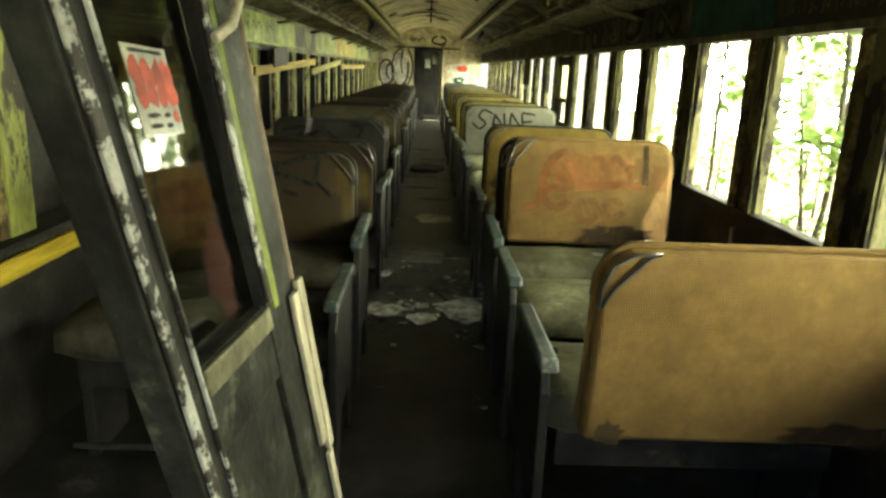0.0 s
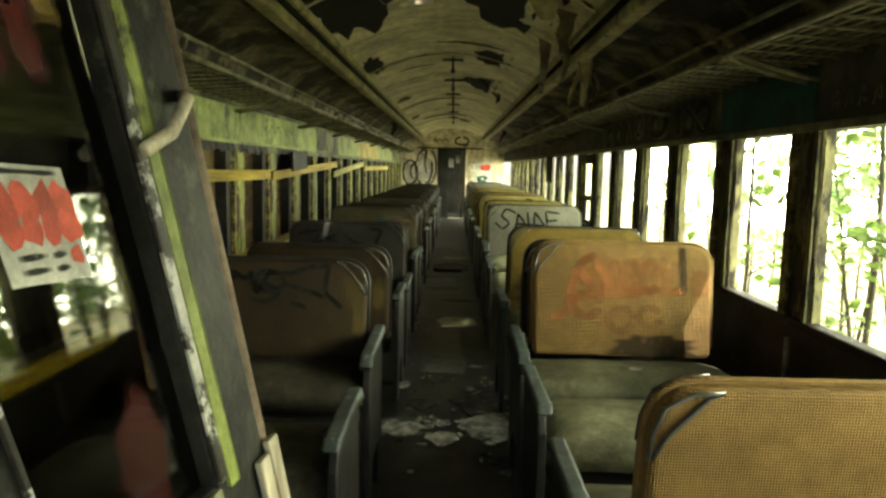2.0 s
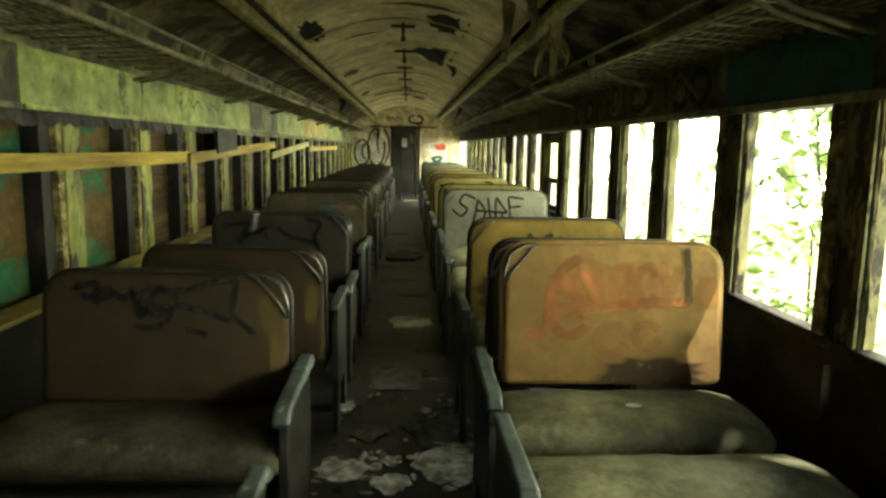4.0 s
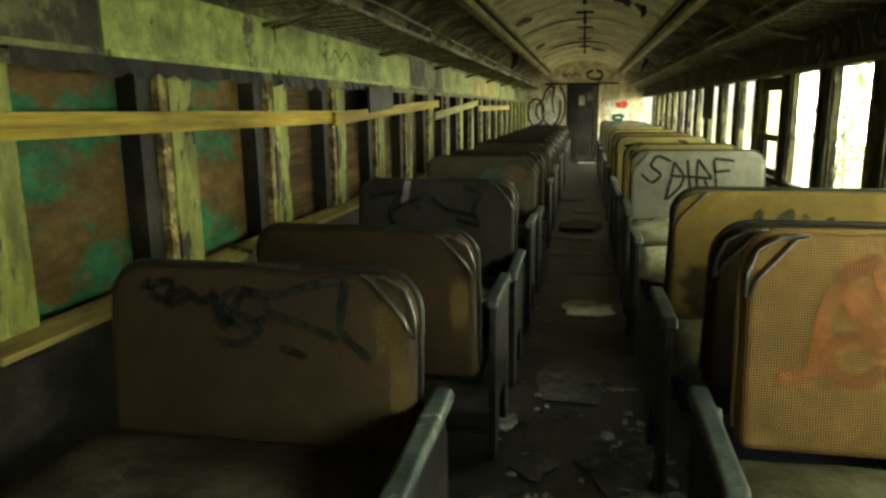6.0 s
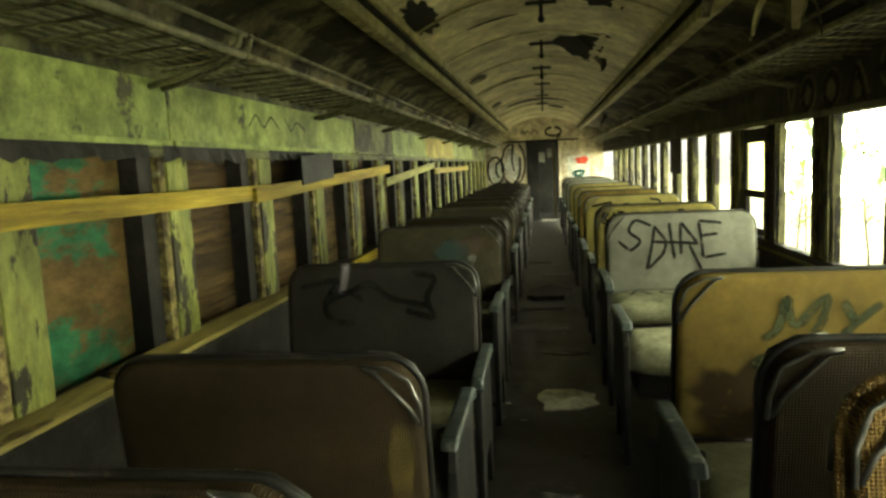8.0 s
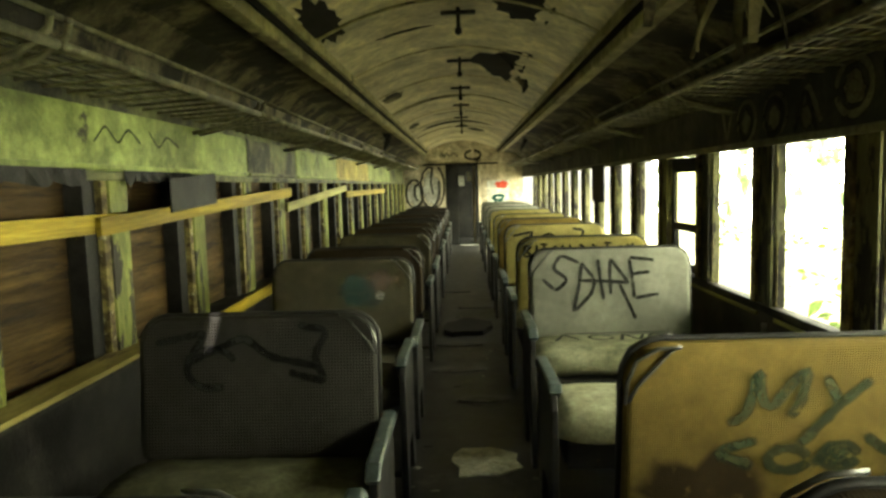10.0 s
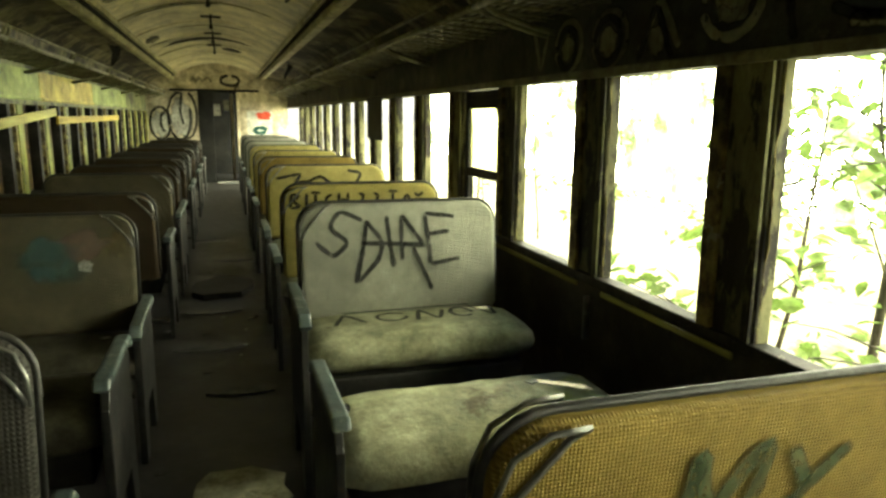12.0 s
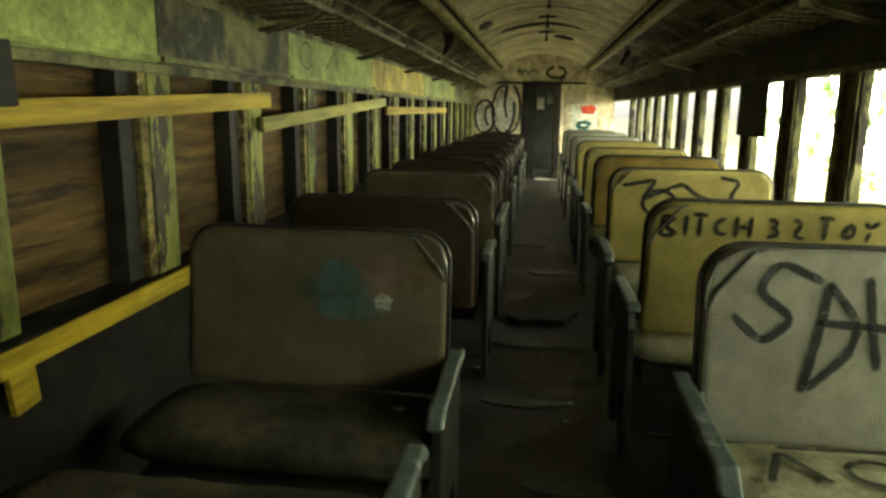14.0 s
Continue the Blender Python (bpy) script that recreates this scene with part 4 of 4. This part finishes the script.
# pale sheet paints the bright spot on the doorway floor
plate = part("threshold_plate", span(-0.09, 0.39, Y1 - 0.25, Y1 + 0.5, 0.001, 0.012, 0.003), "flake")
tagged(plate, "pale sheet standing in for the bright spot on the far threshold floor", "threshold plate")
pole = part("door_pole", tube([(0.30, Y1 + 0.55, 0), (0.30, Y1 + 0.55, 2.0)], 0.035), "bulk")
tagged(pole, "pale upright grab pole in the far doorway", "pole")
notice = part("notice", span(-0.10, 0.05, Y1 + 0.35, Y1 + 0.36, 1.50, 1.76, 0), "sticker_white")
tagged(notice, "small pale notice hanging in the far doorway", "notice")
notice = part("notice", span(0.12, 0.24, Y1 + 0.6, Y1 + 0.61, 1.62, 1.86, 0), "sticker_white")
tagged(notice, "small pale notice hanging in the far doorway", "notice")

# ---- right wall details ----
def right_face(d=0.006):
    return lambda u, v: (XR - d, u, v)


part("teal_patch", span(XR - 0.010, XR - 0.001, 0.42, 1.42, 1.715, 1.93, 0.002), "teal", wall_right, "dark teal sprayed board")
for ln in (arc(1.72, 1.83, 0.12, 0.08, 30, 400), arc(1.98, 1.82, 0.10, 0.08, 60, 330), [(2.15, 1.74), (2.2, 1.92)]):
    part("graffiti_stroke", strokes([ln], 0.03, right_face()), "spray_black", wall_right)
for k, ln in enumerate((arc(4.15, 1.82, 0.12, 0.10, 0, 350), arc(3.82, 1.82, 0.13, 0.10, 0, 350), [(3.62, 1.74), (3.5, 1.92), (3.38, 1.74)], arc(3.15, 1.86, 0.13, 0.11, 0, 350), arc(3.15, 1.86, 0.05, 0.05, 0, 350), [(4.5, 1.92), (4.42, 1.73), (4.34, 1.92)],
                        arc(2.6, 1.84, 0.28, 0.10, 20, 300), [(2.2, 1.76), (2.0, 1.92), (1.7, 1.76)])):
    part("graffiti_stroke", strokes([ln], 0.03, right_face(0.007), k), "spray_pale", wall_right, "pale grey bubble graffiti")
for k, (y, z, ry, rz) in enumerate(((2.62, 1.84, 0.16, 0.07), (3.15, 1.85, 0.10, 0.08), (3.52, 1.78, 0.07, 0.06), (3.83, 1.81, 0.08, 0.07), (4.16, 1.81, 0.07, 0.07), (1.95, 1.80, 0.12, 0.06))):
    part("sprayed_patch", splat(y, z, ry, rz, right_face(0.0045), 70 + k), "spray_pale", wall_right)
for k, ln in enumerate((arc(3.83, 1.81, 0.10, 0.09, 0, 350), arc(4.16, 1.81, 0.09, 0.09, 0, 350), [(3.62, 1.72), (3.52, 1.90), (3.42, 1.72)], arc(2.62, 1.84, 0.2, 0.09, 20, 330), [(2.9, 1.72), (2.95, 1.93)])):
    part("graffiti_stroke", strokes([ln], 0.022, right_face(0.009), 80 + k), "spray_black", wall_right)
for k in range(9):
    y = 0.30 - 0.09 * k
    part("graffiti_stroke", strokes([[(y, 1.74), (y - 0.03, 1.84), (y - 0.06, 1.75), (y - 0.02, 1.79)]], 0.012, right_face(0.007), k), "spray_pale", wall_right)

# one window keeps its sash: rounded upper corners, a bar and yellowed panes
sash = thing("sash_window", pose(XR + 0.035, 5.228, SILL + 0.02), "dark framed sash window with dirty yellowed panes", "window")
hw, hh = 0.30, TOP - SILL - 0.03
part("stile", span(-0.02, 0.02, -hw, -hw + 0.05, 0, hh, 0.005), "lower", sash)
part("stile", span(-0.02, 0.02, hw - 0.05, hw, 0, hh, 0.005), "lower", sash)
part("top_rail", span(-0.018, 0.018, -hw + 0.052, hw - 0.052, hh - 0.10, hh, 0.005), "lower", sash)
part("bottom_rail", span(-0.018, 0.018, -hw + 0.052, hw - 0.052, 0, 0.05, 0.005), "lower", sash)
part("middle_bar", span(-0.022, 0.022, -hw + 0.052, hw - 0.052, 0.27, 0.325, 0.006), "lower", sash)
part("corner_web", slab([(-hw + 0.05, hh - 0.10), (-hw + 0.05, hh - 0.20), (-hw + 0.12, hh - 0.10)], 0.03, 0.003, Matrix.Rotation(radians(90), 4, "Z")), "lower", sash)
for o, m_ in ((part("pane", span(-0.003, 0.003, -hw + 0.05, hw - 0.05, 0.325, hh - 0.10, 0), "glass_yellow", sash, "yellowed pane"), 0),):
    o.visible_shadow = False
b = part("dark_board", span(XR - 0.03, XR - 0.024, 7.75, 8.45, 1.30, 1.70, 0.001), "lower")
tagged(b, "dark board hanging across an upper window corner", "board")
part("sill_strip", span(XR - 0.030, XR - 0.019, 3.95, 5.6, SILL - 0.05, SILL - 0.03, 0.002), "plank_pale", wall_right, "bare yellow wood strip under the sill")
part("sill_strip", span(XR - 0.030, XR - 0.019, 3.0, 3.75, SILL - 0.05, SILL - 0.03, 0.002), "plank_pale", wall_right)
for y in (0.45, 3.85, 5.0):
    part("pipe_stub", tube([(XR - 0.03, y, 0.62), (XR - 0.03, y, 0.80)], 0.014), "chrome", wall_right, smooth=True)

# black scribble on the green panels
for k, ln in enumerate(([(3.2, 1.74), (3.3, 1.82), (3.4, 1.74), (3.5, 1.82), (3.62, 1.75)], [(3.7, 1.82), (3.8, 1.74), (3.9, 1.81), (4.05, 1.76)], arc(6.9, 1.78, 0.12, 0.08, 0, 340), [(7.3, 1.72), (7.5, 1.85), (7.6, 1.72)])):
    part("graffiti_stroke", strokes([ln], 0.009, lambda u, v: (XL + 0.02, u, v), k), "spray_green", wall_left)


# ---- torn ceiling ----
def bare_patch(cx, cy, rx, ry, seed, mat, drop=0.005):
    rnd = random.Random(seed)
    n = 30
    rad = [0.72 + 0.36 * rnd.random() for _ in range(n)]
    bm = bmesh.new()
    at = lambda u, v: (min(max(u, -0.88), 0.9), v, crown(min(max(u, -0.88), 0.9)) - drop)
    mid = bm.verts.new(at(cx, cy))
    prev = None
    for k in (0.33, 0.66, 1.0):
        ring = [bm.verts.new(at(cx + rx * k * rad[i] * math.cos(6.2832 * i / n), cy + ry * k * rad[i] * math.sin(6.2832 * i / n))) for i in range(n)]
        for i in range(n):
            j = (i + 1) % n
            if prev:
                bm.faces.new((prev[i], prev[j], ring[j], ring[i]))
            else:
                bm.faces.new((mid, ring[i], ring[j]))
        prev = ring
    return tagged(part("ceiling_patch", bm, mat), "bare patch where ceiling lining has torn away, its hollow's shade painted on", "ceiling", kind="structure")


# flat sheets over torn lining; near-black paints the shade of the hollow behind
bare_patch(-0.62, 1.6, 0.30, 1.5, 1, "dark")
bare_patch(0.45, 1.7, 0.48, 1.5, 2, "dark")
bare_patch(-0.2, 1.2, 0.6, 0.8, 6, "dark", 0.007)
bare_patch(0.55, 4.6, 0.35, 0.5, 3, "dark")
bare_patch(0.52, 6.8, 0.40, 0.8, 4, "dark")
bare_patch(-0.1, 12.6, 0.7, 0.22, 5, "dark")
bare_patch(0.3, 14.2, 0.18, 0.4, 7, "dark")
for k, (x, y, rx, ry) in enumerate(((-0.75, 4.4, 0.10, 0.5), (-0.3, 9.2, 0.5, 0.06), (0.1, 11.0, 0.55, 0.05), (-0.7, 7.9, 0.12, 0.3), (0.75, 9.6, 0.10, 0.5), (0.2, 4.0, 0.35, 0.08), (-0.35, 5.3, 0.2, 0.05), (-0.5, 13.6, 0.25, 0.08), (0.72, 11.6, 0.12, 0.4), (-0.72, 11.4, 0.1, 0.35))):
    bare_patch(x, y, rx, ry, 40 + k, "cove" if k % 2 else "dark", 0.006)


def torn_strip(x, y, z, w, ln, turn, mat, seed, label):
    rnd = random.Random(seed)
    bm = bmesh.new()
    prev = None
    for i in range(9):
        k = i / 8
        hwid = w / 2 * (1 - 0.75 * k) * rnd.uniform(0.8, 1.15)
        off = 0.05 * math.sin(3 * k + seed)
        row = [bm.verts.new((sx * hwid, off + dy, -ln * k)) for sx in (-1, 1) for dy in (0.0, 0.006)]
        if prev:
            for a_, b_ in ((0, 1), (1, 3), (3, 2), (2, 0)):
                bm.faces.new((prev[a_], prev[b_], row[b_], row[a_]))
        else:
            bm.faces.new((row[0], row[1], row[3], row[2]))
        prev = row
    bm.faces.new((prev[0], prev[2], prev[3], prev[1]))
    tagged(part("torn_sheet", bm, mat, place=pose(x, y, z, 0, 0, turn)), label, "torn lining", "torn ceiling lining")


torn_strip(0.50, 1.25, crown(0.5) + 0.02, 0.34, 0.32, 20, "beam", 1, "cream torn ceiling sheet hanging to a point")
torn_strip(0.72, 1.9, crown(0.72) + 0.02, 0.16, 0.30, -30, "cove", 2, "stained torn strip of ceiling lining")
torn_strip(0.80, 2.6, crown(0.80) + 0.02, 0.14, 0.34, 40, "rack", 3, "stained torn strip of ceiling lining")
torn_strip(0.72, 3.0, crown(0.72) + 0.02, 0.12, 0.42, 10, "cove", 4, "stained torn strip of ceiling lining")
torn_strip(1.02, 3.25, 2.33, 0.12, 0.30, 60, "beam", 5, "cream torn strip of ceiling lining")
torn_strip(1.10, 3.1, 2.31, 0.08, 0.34, 20, "rack", 6, "stained torn strip of ceiling lining")
for k, (x, y, w, ln, mt) in enumerate(((1.00, 2.75, 0.10, 0.36, "beam"), (1.06, 2.90, 0.06, 0.28, "rack"), (1.12, 2.98, 0.09, 0.24, "beam"), (0.98, 2.62, 0.05, 0.42, "cove"), (1.18, 3.35, 0.07, 0.22, "beam"), (1.02, 3.45, 0.05, 0.30, "rack"))):
    torn_strip(x, y, 2.33, w, ln, 25 * k, mt, 30 + k, "stained torn rag of ceiling lining above the rack")
torn_strip(-0.42, 1.9, crown(-0.42) + 0.02, 0.22, 0.12, 80, "beam", 7, "cream torn ceiling flap")
torn_strip(0.42, 6.3, crown(0.42) + 0.02, 0.20, 0.14, 70, "dark", 8, "dark torn ceiling flap")
torn_strip(0.60, 7.2, crown(0.60) + 0.02, 0.26, 0.16, 110, "cove", 9, "dark torn ceiling flap")
torn_strip(-1.10, 10.6, 2.31, 0.22, 0.24, 60, "dark", 10, "dark torn flap above the rack")
torn_strip(1.12, 13.0, 2.32, 0.2, 0.22, 60, "dark", 11, "dark torn flap above the rack")


# ---- on the floor ----
def sheet(name, cx, cy, rx, ry, seed, mat, label, cat, z=0.006, n=14, thick=0.006):
    rnd = random.Random(seed)
    bm = bmesh.new()
    f = bm.faces.new([bm.verts.new((rx * k * math.cos(6.2832 * i / n), ry * k * math.sin(6.2832 * i / n), 0.004 * rnd.random())) for i in range(n) for k in [0.72 + 0.42 * rnd.random()]])
    ex = bmesh.ops.extrude_face_region(bm, geom=[f])
    bmesh.ops.translate(bm, verts=[v for v in ex["geom"] if isinstance(v, bmesh.types.BMVert)], vec=(0, 0, thick))
    return tagged(part(name, bm, mat, place=pose(cx, cy, z - 0.004)), label, cat)


rnd = random.Random(77)
sheet("torn_board", 0.12, 4.12, 0.22, 0.24, 31, "paper", "torn cream piece of lining lying on the aisle floor", "debris")
sheet("grey_board", 0.02, 2.65, 0.24, 0.26, 32, "floor_board", "grey flat board lying on the aisle floor", "debris", n=6)
sheet("plaster_patch", 0.27, 1.38, 0.15, 0.20, 33, "flake", "pale crumbled plaster patch on the floor", "debris")
sheet("plaster_patch", 0.22, 1.85, 0.17, 0.28, 34, "floor_board", "greyish crumbled plaster patch on the floor", "debris", z=0.004)
sheet("plaster_patch", -0.22, 1.32, 0.13, 0.12, 36, "flake", "pale crumbled plaster patch on the floor", "debris", n=19)
sheet("plaster_patch", 0.02, 1.20, 0.09, 0.10, 37, "flake", "pale crumbled plaster patch on the floor", "debris", n=17)
sheet("plaster_patch", -0.12, 1.75, 0.10, 0.12, 38, "floor_board", "greyish crumbled plaster patch on the floor", "debris", n=15)
sheet("plaster_patch", -0.27, 2.15, 0.07, 0.10, 39, "flake", "pale crumbled plaster patch on the floor", "debris", n=13)
for k, y in enumerate((5.2, 6.0, 6.9, 8.9, 10.2)):
    sheet("floor_scrap", rnd.uniform(-0.15, 0.2), y, 0.22, 0.06, 60 + k, "floor_board", "worn grey strip of scrap on the aisle floor", "debris", n=12)
sheet("dark_mat", 0.05, 7.6, 0.26, 0.4, 35, "lower", "dark crumpled mat on the aisle floor", "debris", thick=0.05)
for k in range(80):
    y = rnd.choice((rnd.gauss(1.4, 0.35), rnd.gauss(2.2, 0.6), rnd.uniform(0, 9)))
    x = rnd.uniform(-0.36, 0.4)
    sheet("paint_flake", x, y, rnd.uniform(0.008, 0.034), rnd.uniform(0.008, 0.03), 200 + k, "flake" if k % 3 else "floor_board", "pale flake of paint on the dark floor", "debris", n=5 + k % 4, thick=0.003)["group"] = "flakes on the floor"
for k in range(110):                                  # crumbled plaster strewn round the patches
    if k % 3:
        x, y = rnd.gauss(0.31, 0.07), rnd.gauss(1.65, 0.36)
    else:
        x, y = rnd.gauss(-0.08, 0.16), rnd.gauss(1.36, 0.12)
    sheet("plaster_crumb", min(max(x, -0.38), 0.44), y, rnd.uniform(0.010, 0.05), rnd.uniform(0.010, 0.05), 500 + k, "flake" if k % 4 else "floor_board", "pale crumb of plaster on the dark floor", "debris", n=6 + k % 6, thick=0.004)["group"] = "flakes on the floor"
for x, y, z, k in ((-0.45, 4.72, 0.52, 1), (0.9, 0.62, 0.60, 2), (1.1, 3.5, 0.61, 3)):
    sheet("paint_flake", x, y, 0.03, 0.02, 300 + k, "flake", "pale flake of paint lying on a seat cushion", "debris", z=z, n=7, thick=0.004)

# ---- outside ----
ground = part("ground", span(-300, 300, -300, 300, -1.35, -1.15, 0), "ground")
tagged(ground, "woodland floor of leaf litter and weeds", "ground", kind="structure")
# self-lit sheet outside the right windows, in place of sunlit woods
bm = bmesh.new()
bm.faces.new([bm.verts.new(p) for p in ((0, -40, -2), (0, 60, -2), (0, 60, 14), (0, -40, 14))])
tagged(part("backdrop", bm, "glow", place=pose(16, 0, 0)), "glowing sheet standing in for sunlit woodland in the distance", "backdrop", kind="structure")


def leaf(lf, c, s, rnd):
    m = Matrix.Translation(c) @ Euler((rnd.gauss(0, 0.5), rnd.gauss(0, 0.5), rnd.uniform(0, 6.28))).to_matrix().to_4x4()
    q = [m @ Vector(v) for v in ((0, -s, 0), (0.55 * s, -0.4 * s, 0.18 * s), (0.62 * s, 0.2 * s, 0.2 * s), (0, 1.15 * s, -0.1 * s), (-0.62 * s, 0.2 * s, 0.2 * s), (-0.55 * s, -0.4 * s, 0.18 * s), (0, 0, 0))]
    v = [lf.verts.new(e) for e in q]
    for a_, b_ in ((0, 1), (1, 2), (2, 3), (3, 4), (4, 5), (5, 0)):
        lf.faces.new((v[a_], v[b_], v[6]))


def sapling(x, y, h, seed, leaves):
    rnd = random.Random(seed)
    t = thing("sapling", pose(x, y, -1.15), "thin young tree with broad bright green leaves", "tree", "saplings outside")
    pts, p = [], Vector((0, 0, 0))
    lean = Vector((rnd.uniform(-0.12, 0.12), rnd.uniform(-0.12, 0.12), 1))
    for i in range(9):
        pts.append(p.copy())
        p += (lean + Vector((rnd.uniform(-0.08, 0.08), rnd.uniform(-0.08, 0.08), 0))) * h / 8
    part("trunk", tube(pts, [0.03 - 0.0026 * i for i in range(9)], 7), "bark", t, smooth=True)
    lf = bmesh.new()
    for k in range(14):
        o = pts[2 + k % 7] + Vector((0, 0, rnd.uniform(-0.1, 0.2)))
        d = Vector((rnd.uniform(-1, 1), rnd.uniform(-1, 1), rnd.uniform(0.0, 0.6))).normalized() * rnd.uniform(0.5, 1.1)
        limb = [o, o + d * 0.5 + Vector((0, 0, 0.05)), o + d]
        part("limb", tube(limb, [0.010, 0.007, 0.004], 5), "bark", t, smooth=True)
        for j in range(leaves // 14):
            c = o + d * rnd.uniform(0.25, 1.1) + Vector((rnd.gauss(0, 0.13), rnd.gauss(0, 0.13), rnd.gauss(0, 0.1)))
            leaf(lf, c, rnd.uniform(0.04, 0.095), rnd)
    tagged(part("crown", lf, "leaf", t), kind="stuff")
    return t


rnd = random.Random(11)
for k in range(15):
    y = -2.2 + 0.5 * k + rnd.uniform(-0.3, 0.3)
    sapling(rnd.choice((3.4, 4.6, 5.8)) + rnd.uniform(-0.4, 0.4), y, rnd.uniform(3.0, 4.6), 100 + k, 280)
for k in range(9):
    sapling(6.5 + rnd.uniform(-0.8, 1.5), 5.5 + 1.7 * k + rnd.uniform(-0.5, 0.5), rnd.uniform(2.5, 4.0), 140 + k, 120)


for k in range(14):                                   # leafy undergrowth further out
    sapling(8.2 + rnd.uniform(-1.0, 2.2), -1.5 + 0.85 * k + rnd.uniform(-0.4, 0.4), rnd.uniform(2.6, 4.4), 170 + k, 420)


def sun_breaking_tree(x, y, seed):
    """An added tree whose unseen crown stands above the coach's windows and breaks the sunlight."""
    rnd = random.Random(seed)
    t = thing("tree", pose(x, y, -1.15), "slender tree added for its high unseen crown, which breaks the sunlight", "tree")
    pts = [Vector((0.05 * math.sin(i), 0.05 * math.cos(1.3 * i), 0.95 * i)) for i in range(9)]
    part("trunk", tube(pts, [0.04 - 0.003 * i for i in range(9)], 9), "bark", t, smooth=True)
    lf = bmesh.new()
    for k in range(26):
        o = pts[5 + k % 4] + Vector((0, 0, rnd.uniform(-0.3, 0.4)))
        d = Vector((rnd.uniform(-1, 1), rnd.uniform(-1, 1), rnd.uniform(-0.1, 0.5))).normalized() * rnd.uniform(0.9, 1.9)
        part("limb", tube([o, o + d * 0.5 + Vector((0, 0, 0.1)), o + d], [0.03, 0.018, 0.006], 5), "bark", t, smooth=True)
        for j in range(60):
            c = o + d * rnd.uniform(0.3, 1.15) + Vector((rnd.gauss(0, 0.28), rnd.gauss(0, 0.28), rnd.gauss(0, 0.2)))
            leaf(lf, c, rnd.uniform(0.09, 0.17), rnd)
    tagged(part("crown", lf, "leaf", t), kind="stuff")


for k, y in enumerate((2.2, 5.2, -2.0)):
    sun_breaking_tree(4.7, y, 60 + k)
